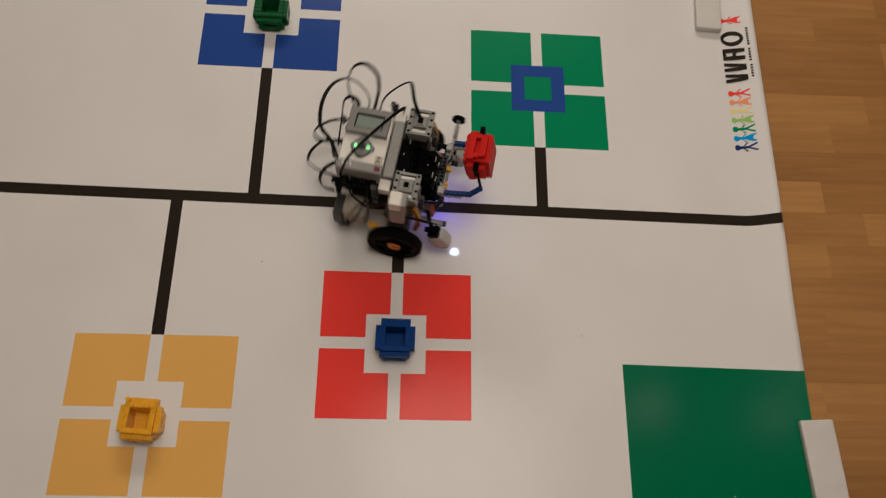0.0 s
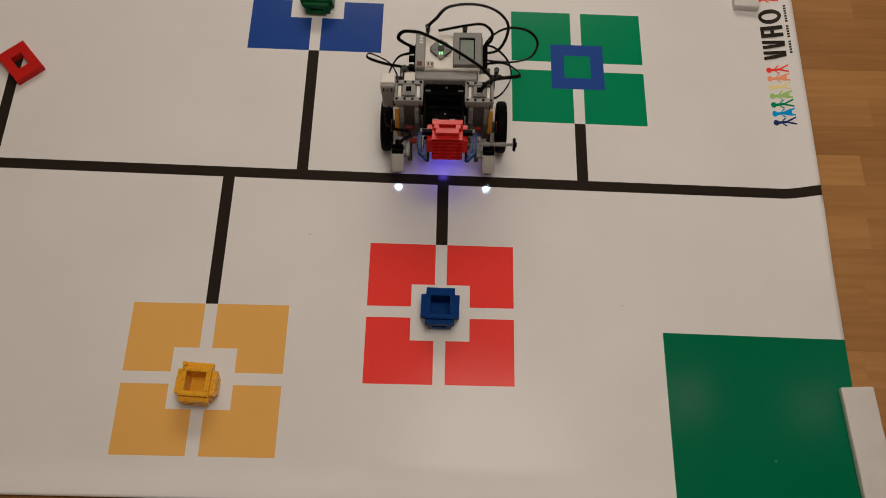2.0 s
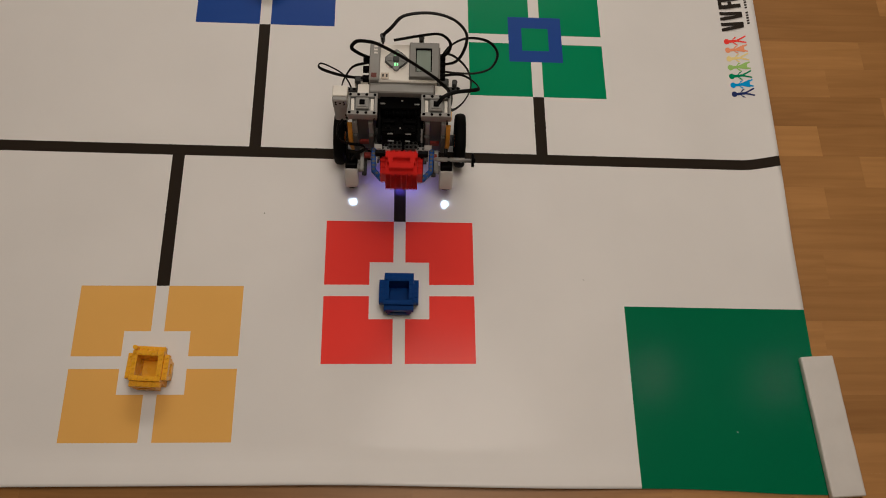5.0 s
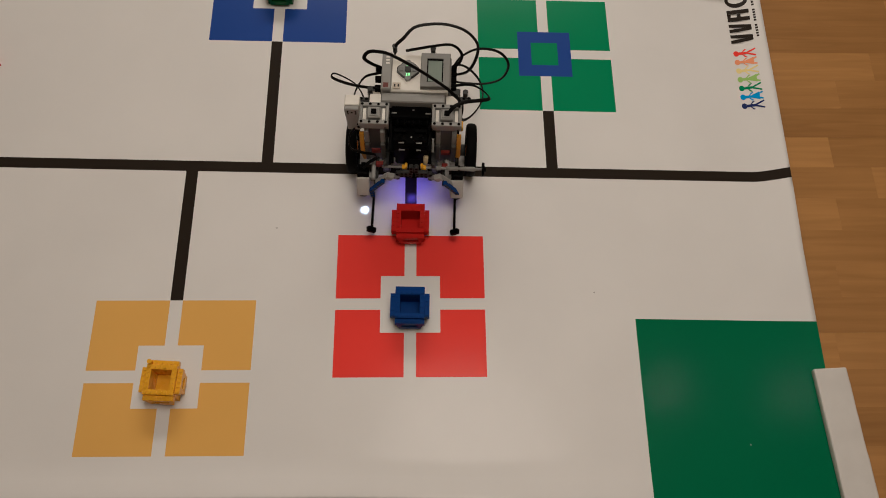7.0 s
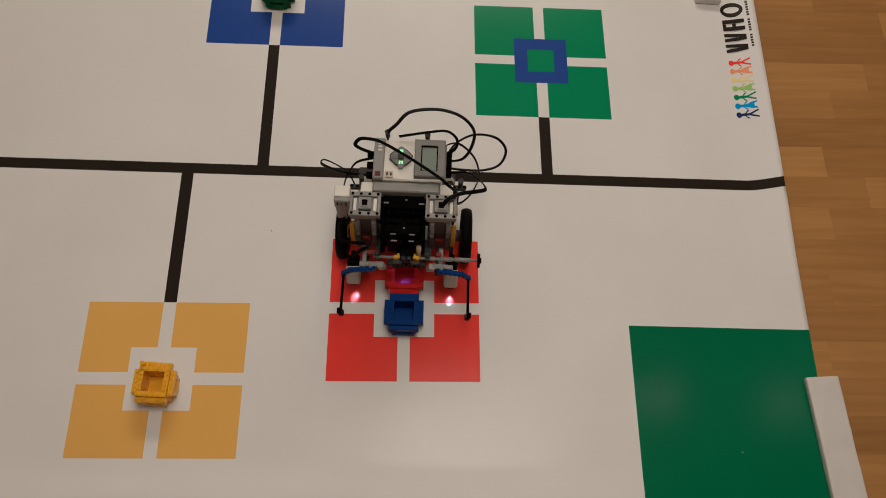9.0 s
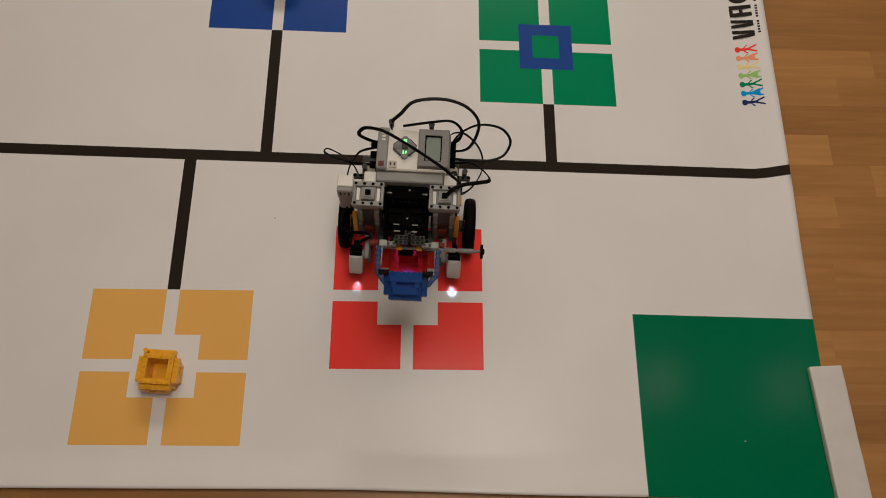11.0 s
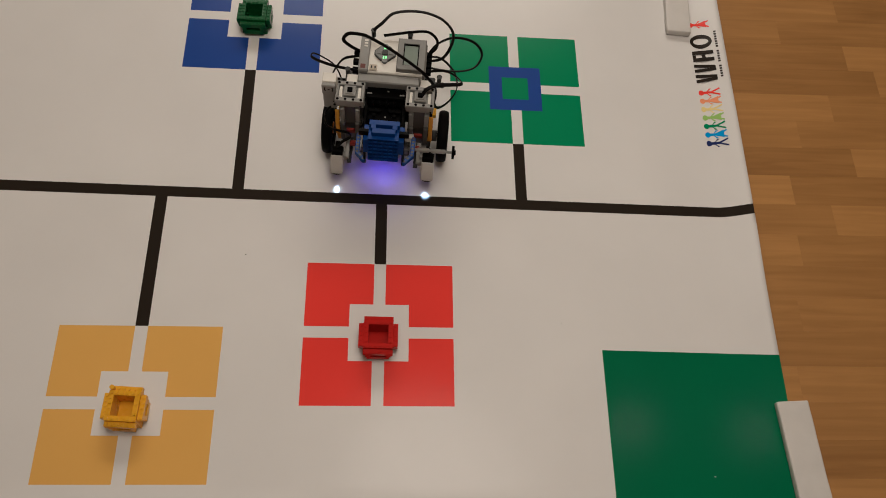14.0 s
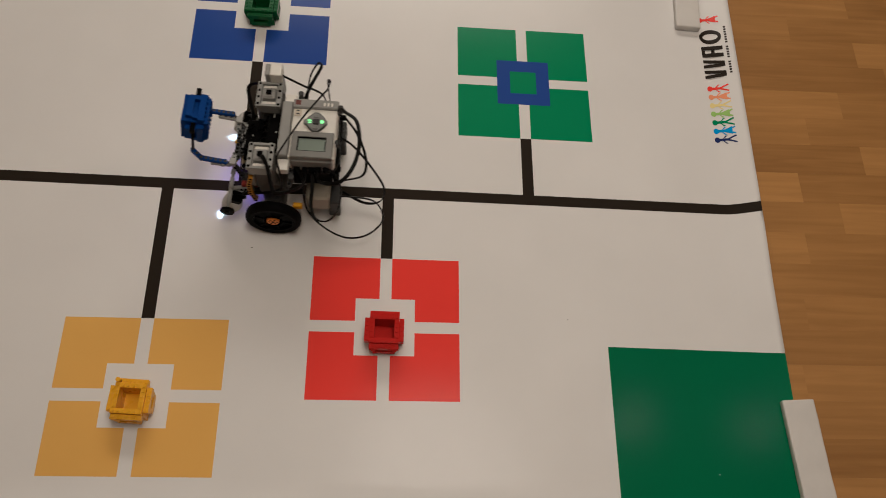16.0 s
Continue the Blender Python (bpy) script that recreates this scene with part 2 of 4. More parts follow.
def region(x, y):
    if LINE_Y[0] < y < LINE_Y[1]:
        return "line"
    for bx, y0, y1 in BRANCHES:
        if abs(x - bx) < 0.0102 and y0 < y < y1:
            return f"line {bx}"
    if START[0] < x and y < START[3]:
        return "start"
    for n, (cx, cy, hx, hy) in PATTERNS.items():
        dx, dy = abs(x - cx), abs(y - cy)
        if dx < hx and dy < hy:
            a, b = hx * 0.4, hy * 0.4
            if n == "green" and dx < a and dy < b:
                return "blue ring" if dx > a / 2 or dy > b / 2 else "green middle"
            gap = dx < hx * 0.08 or dy < hy * 0.08
            inner = dx < a and dy < b
            return "sheet" if gap or inner else f"{n} {x > cx:d}{y > cy:d}"
    return "sheet"


def build_mat():
    xs, ys = {MAT_W, MAT_E}, {MAT_S, MAT_N, *LINE_Y, START[3]}
    xs.add(START[0])
    for bx, y0, y1 in BRANCHES:
        xs.update((bx - 0.0102, bx + 0.0102)), ys.update((y0, y1))
    for cx, cy, hx, hy in PATTERNS.values():
        for k in (-1, -0.4, -0.2, -0.08, 0.08, 0.2, 0.4, 1):
            xs.add(cx + k * hx), ys.add(cy + k * hy)
    xs.update(MAT_W + 0.05 * i for i in range(1, 47)), ys.update(MAT_S + 0.03 * i for i in range(1, 38))
    xs.update(0.60 + 0.008 * i for i in range(10)), ys.update(MAT_S + 0.005 * i for i in range(1, 9))

    def clean(v):
        out = []
        for q in sorted(v):
            if not out or q - out[-1] > 0.0012:
                out.append(q)
        return out
    xs, ys = clean(xs), clean([q for q in ys if q <= MAT_N])
    groups = {}
    for i in range(len(xs) - 1):
        for j in range(len(ys) - 1):
            groups.setdefault(region((xs[i] + xs[i + 1]) / 2, (ys[j] + ys[j + 1]) / 2), []).append((i, j))
    looks = {"sheet": (VINYL, ""), "line": (P_BLACK, "black printed guide lines"), "start": (P_START, "dark green printed start square"),
             "red": (P_RED, "red printed target field"), "yellow": (P_YELLOW, "amber printed target square"),
             "blue": (P_BLUE, "blue printed target square"), "green": (P_GREEN, "green printed target square")}
    made = {}
    for n in ("sheet", *sorted(set(groups) - {"sheet"})):
        bm, seen = bmesh.new(), {}

        def vert(i, j):
            if (i, j) not in seen:
                seen[i, j] = bm.verts.new(on_mat(xs[i], ys[j]))
            return seen[i, j]
        for i, j in groups[n]:
            bm.faces.new((vert(i, j), vert(i + 1, j), vert(i + 1, j + 1), vert(i, j + 1))).smooth = True
        if n == "sheet":  # the sheet's cut edges and back
            edge = [(i, 0) for i in range(len(xs))] + [(len(xs) - 1, j) for j in range(1, len(ys))]
            low = [bm.verts.new(on_mat(xs[i], ys[j], -0.0012)) for i, j in edge]
            for k in range(len(edge) - 1):
                bm.faces.new((vert(*edge[k + 1]), vert(*edge[k]), low[k], low[k + 1]))
        if n == "sheet":
            ob = new("game_mat", mesh_of("game_mat", bm, looks[n][0]))
            tagged(ob, "white vinyl game mat with coloured squares and curling edges", "play mat")
            made[n] = ob
        else:
            key = n.split()[0]
            part({"line": "guide_line", "start": "start_square"}.get(key, "target_square"), bm, looks[key][0], made["sheet"], looks[key][1])
    return made["sheet"]


mat = build_mat()


def logo_shape(u, v):
    """The badge's own axes on the mat: u along the mat's side edge, v away from it."""
    return (0.612 + 0.039 * v - 0.003 * (u - 0.4), u)


def along(u):
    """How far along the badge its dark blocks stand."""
    return 0.543 + (u - 0.521) * 0.91


def disc(u, v, ru, rv, k=14, hole=0.0):
    return [(u + ru * math.cos(2 * math.pi * i / k), v + rv * math.sin(2 * math.pi * i / k)) for i in range(k)]


def build_badge():
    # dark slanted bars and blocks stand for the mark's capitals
    for bars in ([(0.521, 0.529, 0.005), (0.535, 0.543, -0.003), (0.549, 0.557, 0.003), (0.563, 0.571, -0.005)], [(0.578, 0.588, 0), (0.597, 0.607, 0)], [(0.616, 0.626, 0), (0.641, 0.651, 0)]):
        bm = bmesh.new()
        quads = [[(a, 0.0), (b, 0.0), (b + lean, 1.0), (a + lean, 1.0)] for a, b, lean in bars]
        if len(bars) == 2:
            a, b = bars[0][1], bars[1][0]
            quads += [[(a, v), (b, v), (b, v + 0.17), (a, v + 0.17)] for v in ((0.0, 0.83) if bars[0][0] > 0.6 else (0.0, 0.45))]
        if bars[0][0] > 0.6:  # an upright oval ring
            n = 24
            outer, inner = disc(0.6335, 0.5, 0.0195, 0.52, n), disc(0.6335, 0.5, 0.0085, 0.36, n)
            quads = [[outer[i], inner[i], inner[(i + 1) % n], outer[(i + 1) % n]] for i in range(n)]
        for q in quads:
            f = bm.faces.new([bm.verts.new(on_mat(*logo_shape(along(u), v), 0.0004)) for u, v in q])
            f.normal_update()
            if f.normal.z < 0:
                f.normal_flip()
        part("badge_block", bm, P_BLACK, mat, "black bars of a printed badge")
    bm = bmesh.new()
    for i in range(19):
        if i in (5, 11):
            continue
        u = along(0.532 + i * 0.0068)
        bm.faces.new([bm.verts.new(on_mat(*logo_shape(*q), 0.0004)) for q in ((u, 1.26), (u, 1.15), (u + 0.0042, 1.15), (u + 0.0042, 1.26))])
    part("caption_bar", bm, P_BLACK, mat, "thin row of small black bars")
    looks = [P_NAVY, P_SKY, P_GREEN, P_LIME, P_PALE, P_ORANGE, P_RED, P_RED]
    for i, look_ in enumerate(looks):
        u = 0.402 + 0.0196 * i if i < 7 else 0.689
        bm = bmesh.new()
        for q in (disc(u, 0.14, 0.0062, 0.13), [(u - 0.003, 0.26), (u + 0.003, 0.26), (u + 0.0025, 0.6), (u - 0.0025, 0.6)],
                  [(u - 0.002, 0.58), (u + 0.002, 0.58), (u + 0.009, 0.98), (u + 0.006, 1.0)], [(u - 0.002, 0.58), (u + 0.002, 0.58), (u - 0.006, 1.0), (u - 0.009, 0.98)],
                  [(u - 0.001, 0.32), (u + 0.001, 0.40), (u + 0.009, 0.62), (u + 0.009, 0.52)], [(u - 0.001, 0.40), (u + 0.001, 0.32), (u - 0.009, 0.52), (u - 0.009, 0.62)],
                  *([[(u - 0.002, 0.45), (u + 0.002, 0.45), (u + 0.0085, 0.86), (u - 0.0085, 0.86)]] if i % 2 else [])):
            f = bm.faces.new([bm.verts.new(on_mat(*logo_shape(*p), 0.0004)) for p in q])
            f.normal_update()
            if f.normal.z < 0:
                f.normal_flip()
        part("badge_mark", bm, look_, mat)


build_badge()


for x, y, r, m in ((0.538, -0.235, 0.0014, SENSOR), (-0.232, 0.137, 0.0012, BLACK), (0.31, 0.02, 0.0009, BLACK)):
    bm = bmesh.new()
    bmesh.ops.create_icosphere(bm, subdivisions=1, radius=r, matrix=Matrix.Translation(on_mat(x, y, 0.0003)) @ Matrix.Diagonal((1.3, 0.8, 0.35, 1)))
    tagged(new("lint", mesh_of("lint", bm, m)), "tiny speck of lint lying on the mat", "lint", "specks on the mat")


# ---- foam weights that hold the mat down ----
def foam_block(x, y, z, sx, sy, sz, turn, label):
    bm = bmesh.new()
    bmesh.ops.create_cube(bm, size=1.0, matrix=Matrix.Diagonal((sx, sy, sz, 1)))
    bmesh.ops.bevel(bm, geom=bm.edges[:], offset=0.003, segments=3, affect="EDGES", profile=0.6)
    bmesh.ops.subdivide_edges(bm, edges=[e for e in bm.edges if e.calc_length() > 0.1], cuts=14)
    for v in bm.verts:
        v.co += Vector((noise.noise(v.co * 40), noise.noise(v.co * 40 + Vector((5, 0, 0))), noise.noise(v.co * 40 + Vector((0, 7, 0))))) * 0.0007
    ob = new("foam_block", mesh_of("foam_block", smooth(bm, 50), FOAM))
    ob.matrix_world = pose(x, y, z + sz / 2, 0, 0, turn)
    return tagged(ob, label, "block", "weights on the mat")


foam_block(0.687, -0.227, 0.0, 0.0535, 0.222, 0.014, 3.0, "white foam strip lying on the mat corner and the floor")
foam_block(0.601, 0.757, 0.001, 0.049, 0.222, 0.014, -4.0, "white foam strip lying on the mat beside the badge")


# ---- brick-built boxes ----
def build_crate(colour, word, name="toy_crate"):
    """A square cup of toy bricks: a studded rim round an open well, a slotted side pod on each face, and a ribbed underside."""
    root = new(name)
    h, z0 = 0.0365, 0.0035
    for k in range(4):
        rot = Matrix.Rotation(k * math.pi / 2, 3, "Z")
        bm = bmesh.new()
        long = 0.048 if k % 2 == 0 else 0.032
        for c in range(4):  # brick courses, a hair apart
            z = z0 + h * (c + 0.5) / 4
            add_box(bm, rot @ Vector((0, -0.020, z)), [abs(q) for q in rot @ Vector((long - 0.0001, 0.0079, h / 4 - 0.00012))], 0.00035)
        part("side_wall", bm, colour, root)
    part("well_floor", add_box(bmesh.new(), (0, 0, z0 + 0.0005), (0.0318, 0.0318, 0.002), 0), colour, root)
    bm = bmesh.new()
    top = z0 + h
    for i in range(6):
        for x, y in ((-0.020 + STUD * i, 0.020), (-0.020 + STUD * i, -0.020)):
            add_cyl(bm, (x, y, top), (x, y, top + 0.0017), 0.00245, 0, 10)
    for i in range(1, 5):
        for x, y in ((0.020, -0.020 + STUD * i), (-0.020, -0.020 + STUD * i)):
            add_cyl(bm, (x, y, top), (x, y, top + 0.0017), 0.00245, 0, 10)
    tagged(part("rim_stud", bm, colour, root), kind="stuff")
    for k in range(4):
        rot = Matrix.Rotation(k * math.pi / 2, 3, "Z")
        bm = bmesh.new()
        studs = 6 if k % 2 == 0 else 5
        for z, t, cut in ((0.0115, 0.0100, 1.4), (0.0295, 0.0100, 0)):
            add_box(bm, rot @ Vector((0, -0.0280, z)), [abs(q) for q in rot @ Vector((STUD * (studs - cut) - 0.0002, 0.0079, t))], 0.0004)
        for sx in (-1, 1):
            add_box(bm, rot @ Vector((sx * STUD * (studs - 1.8) / 2, -0.0280, 0.0205)), [abs(q) for q in rot @ Vector((0.0078, 0.0078, 0.0082))], 0.0003)
        for i in range(studs):
            c = rot @ Vector((STUD * (i - (studs - 1) / 2), -0.0280, 0))
            add_cyl(bm, (c.x, c.y, 0.0344), (c.x, c.y, 0.0361), 0.00245, 0, 10)
        part("side_pod", bm, colour, root)
    bm = bmesh.new()  # hollow underside: ribs between the tubes
    for i in range(7):
        a = -0.024 + STUD * i
        a = min(0.0234, max(-0.0234, a))
        add_box(bm, (a, 0, 0.00175), (0.0017, 0.0478, 0.0034), 0)
        add_box(bm, (0, a, 0.00165), (0.0476, 0.0014, 0.0032), 0)
    part("underside_rib", bm, colour, root)
    return tagged(root, f"{word} plastic brick box with an open studded well", "toy box", "brick boxes")


red_crate = build_crate(RED, "red")
blue_crate = build_crate(BLUE, "blue")
yellow_crate = build_crate(YELLOW, "yellow")
green_crate = build_crate(GREEN, "dark green")
yellow_crate.matrix_world = pose(-0.388, -0.137, 0.0, 0, 0, -3)
bm = bmesh.new()
add_cyl(bm, (-0.020, 0.027, 0.033), (-0.020, 0.027, 0.046), 0.0035, 0, 10)
part("loose_stud", bm, YELLOW, yellow_crate)
green_crate.matrix_world = pose(-0.2555, 0.644, 0.0, 0, 0, -2)


def build_ring():
    root = new("brick_frame")
    bm = bmesh.new()
    w, d, h, t = 0.076, 0.057, 0.0145, 0.0225
    add_box(bm, (0, (d - t * 0.8) / 2, h / 2), (w, t * 0.8, h), 0.0005)
    add_box(bm, (0, -(d - t * 0.8) / 2, h / 2), (w, t * 0.8, h), 0.0005)
    add_box(bm, ((w - t) / 2, 0, h / 2), (t, d - t * 1.6, h), 0.0003)
    add_box(bm, (-(w - t) / 2, 0, h / 2), (t, d - t * 1.6, h), 0.0003)
    part("frame", bm, RED, root)
    bm = bmesh.new()
    for i in range(10):
        for j in range(7):
            x, y = -0.0342 + 0.0076 * i, -0.0228 + 0.0076 * j
            if abs(x) > 0.0185 or abs(y) > 0.0125:
                add_cyl(bm, (x, y, h - 0.0003), (x, y, h + 0.0004), 0.0024, 0, 8)
    part("stud", bm, RED, root)
    root.matrix_world = pose(-0.815, 0.484, 0.0, 0, 0, -48)
    return tagged(root, "red brick frame lying turned on the black line", "toy frame")


build_ring()


# ---- robot ----
AXLE_Z = 0.047
CLAW_X, CLAW_Y, CLAW_Z = 0.007, -0.066, 0.100
SWING_Y, SWING_Z = -0.052, 0.101   # the pin about which the claw lifts
robot = tagged(new("toy_robot"), "grey and black brick-built wheeled robot with a claw and looping cables", "robot")


def build_wheel(side):
    """A tall thin tyre on a black rim with an orange hub; its own axle is its origin."""
    bm = bmesh.new()
    prof = [(0.0365, -0.0075), (0.0395, -0.0092), (0.0435, -0.0085), (0.0462, -0.0055), (0.0470, 0.0), (0.0462, 0.0055), (0.0435, 0.0085), (0.0395, 0.0092), (0.0365, 0.0075)]
    seg, rings = 56, []
    for i in range(seg):
        a = 2 * math.pi * i / seg
        rings.append([bm.verts.new((x, (r - (0.0006 if i % 2 and r > 0.046 else 0)) * math.cos(a), (r - (0.0006 if i % 2 and r > 0.046 else 0)) * math.sin(a))) for r, x in prof])
    for i in range(seg):
        p, q = rings[i], rings[(i + 1) % seg]
        for k in range(len(prof) - 1):
            bm.faces.new((p[k], p[k + 1], q[k + 1], q[k])).smooth = True
    bmesh.ops.recalc_face_normals(bm, faces=bm.faces[:])
    tyre = part("wheel", bm, RUBBER, robot, "thin black rubber tyre")
    bm = bmesh.new()
    for r0, r1, x0, x1 in ((0.0368, 0.0330, 0.0076, 0.0076), (0.0330, 0.0315, 0.0076, 0.003), (0.0315, 0.0155, 0.003, 0.005), (0.0155, 0.0150, 0.005, 0.008)):
        n = 48
        for s in (-1, 1):
            a = [bm.verts.new((s * x0, r0 * math.cos(2 * math.pi * i / n), r0 * math.sin(2 * math.pi * i / n))) for i in range(n)]
            b = [bm.verts.new((s * x1, r1 * math.cos(2 * math.pi * i / n), r1 * math.sin(2 * math.pi * i / n))) for i in range(n)]
            for i in range(n):
                bm.faces.new((a[i], a[(i + 1) % n], b[(i + 1) % n], b[i])).smooth = True
    for i in range(6):
        a = i * math.pi / 3
        add_box(bm, (0, 0.0235 * math.cos(a), 0.0235 * math.sin(a)), (0.0125, 0.016, 0.004), 0.0004, 0, Matrix.Rotation(a, 3, "X"))
    bmesh.ops.recalc_face_normals(bm, faces=bm.faces[:])
    part("rim", bm, BLACK, tyre, "black spoked rim")
    bm = bmesh.new()
    add_cyl(bm, (-0.0085, 0, 0), (0.0085, 0, 0), 0.0105, 0, 24)
    for i in range(6):
        a = i * math.pi / 3 + 0.3
        y, z = 0.0068 * math.cos(a), 0.0068 * math.sin(a)
        add_cyl(bm, (-0.0087, y, z), (0.0087, y, z), 0.0016, 1, 8)
    add_cyl(bm, (-0.0089, 0, 0), (0.0089, 0, 0), 0.0026, 1, 8)
    part("hub", bm, [ORANGE, BLACK], tyre, "orange hub")
    tyre.location = (side * 0.1025, 0, AXLE_Z)
    return tyre


wheels = [build_wheel(-1), build_wheel(1)]


def build_motor(side):
    """An upright drive motor: framed head with a cable socket, waist, and a wide gearbox foot at the axle."""
    x = side * 0.0585
    zt = 0.176
    bm = bmesh.new()
    # framed head
    for dy in (-0.0165, 0.0165):
        add_box(bm, (x, -0.0105 + dy, zt - 0.004), (0.048, 0.0075, 0.0078), 0.0008)
        for i in range(4):
            add_cyl(bm, (x - 0.0195 + 0.013 * i, -0.0105 + dy, zt - 0.003), (x - 0.0195 + 0.013 * i, -0.0105 + dy, zt + 0.0003), 0.0024, 1, 10)
    for dx in (-0.0215, 0.0215):
        add_box(bm, (x + dx, -0.0105, zt - 0.004), (0.0048, 0.026, 0.0078), 0.0006)
    for dx in (-0.0215, 0.0215):
        for dz in (-0.010, -0.018):
            add_cyl(bm, (x + dx - 0.003, -0.0275, zt + dz), (x + dx - 0.003, -0.0263, zt + dz), 0.0024, 1, 10)
    add_box(bm, (x, -0.0105, zt - 0.014), (0.047, 0.034, 0.015), 0.001)
    motor = part("drive_motor", bm, [LIGHT_GREY, BLACK], robot, "upright grey drive motor")
    for dx in (-0.0155, 0.0155):
        part("white_insert", add_box(bmesh.new(), (x + dx, -0.0105, zt - 0.006), (0.0048, 0.0215, 0.006), 0.0004), WHITE, motor, "white plastic insert")
    bm = bmesh.new()
    add_box(bm, (x, -0.0105, zt - 0.003), (0.0205, 0.0205, 0.010), 0.001)
    add_box(bm, (x, -0.0105, zt + 0.0025), (0.015, 0.015, 0.002), 0.0006)
    add_box(bm, (x, -0.0105, zt + 0.0033), (0.0085, 0.008, 0.001), 0, 1)
    part("socket", bm, [LIGHT_GREY, BLACK], motor, "grey cable socket")
    # body below the head
    part("motor_body", smooth(add_box(bmesh.new(), (x, -0.006, 0.130), (0.036, 0.036, 0.062), 0.004)), GEAR_GREY, motor)
    part("motor_drum", smooth(add_cyl(bmesh.new(), (x - 0.0185, 0.002, 0.098), (x + 0.0185, 0.002, 0.098), 0.021, 0, 28)), GEAR_GREY, motor)
    part("gearbox", smooth(add_box(bmesh.new(), (x, -0.004, 0.068), (0.030, 0.030, 0.060), 0.003)), GEAR_GREY, motor)
    for dx in (-0.013, 0.013):
        part("upper_rail", add_box(bmesh.new(), (x + dx, -0.0275, 0.128), (0.0075, 0.008, 0.046), 0.001), LIGHT_GREY, motor)
        part("lower_rail", add_box(bmesh.new(), (x + dx, -0.034, 0.094), (0.0075, 0.007, 0.050), 0.001), GEAR_GREY, motor)
    part("output_hub", smooth(add_cyl(bmesh.new(), (x - 0.020, 0, AXLE_Z), (x + 0.020, 0, AXLE_Z), 0.019, 0, 28)), GEAR_GREY, motor)
    bm = bmesh.new()
    add_cyl(bm, (side * 0.040, 0, AXLE_Z), (side * 0.103, 0, AXLE_Z), 0.0023, 0, 10)
    add_cyl(bm, (side * 0.082, 0, AXLE_Z), (side * 0.0925, 0, AXLE_Z), 0.010, 0, 20)
    part("axle", bm, DARK_GREY, motor)
    bm = bmesh.new()
    add_box(bm, (x, -0.0285, 0.086), (0.015, 0.005, 0.009), 0.0006)
    part("motor_hub", bm, MAROON, motor, "dark red motor hub")
    bm = bmesh.new()
    pts = [(side * 0.0795, -0.028, 0.140), (side * 0.0795, -0.034, 0.116), (side * 0.0795, -0.035, 0.092), (side * 0.0775, -0.030, 0.066)]
    for a, b in zip(pts, pts[1:]):
        add_beam(bm, a, b, (1, 0, 0), 0, 1)
    part("curved_beam", bm, [AMBER, BLACK], motor, "amber curved beam")
    return motor


for s in (-1, 1):
    build_motor(s)


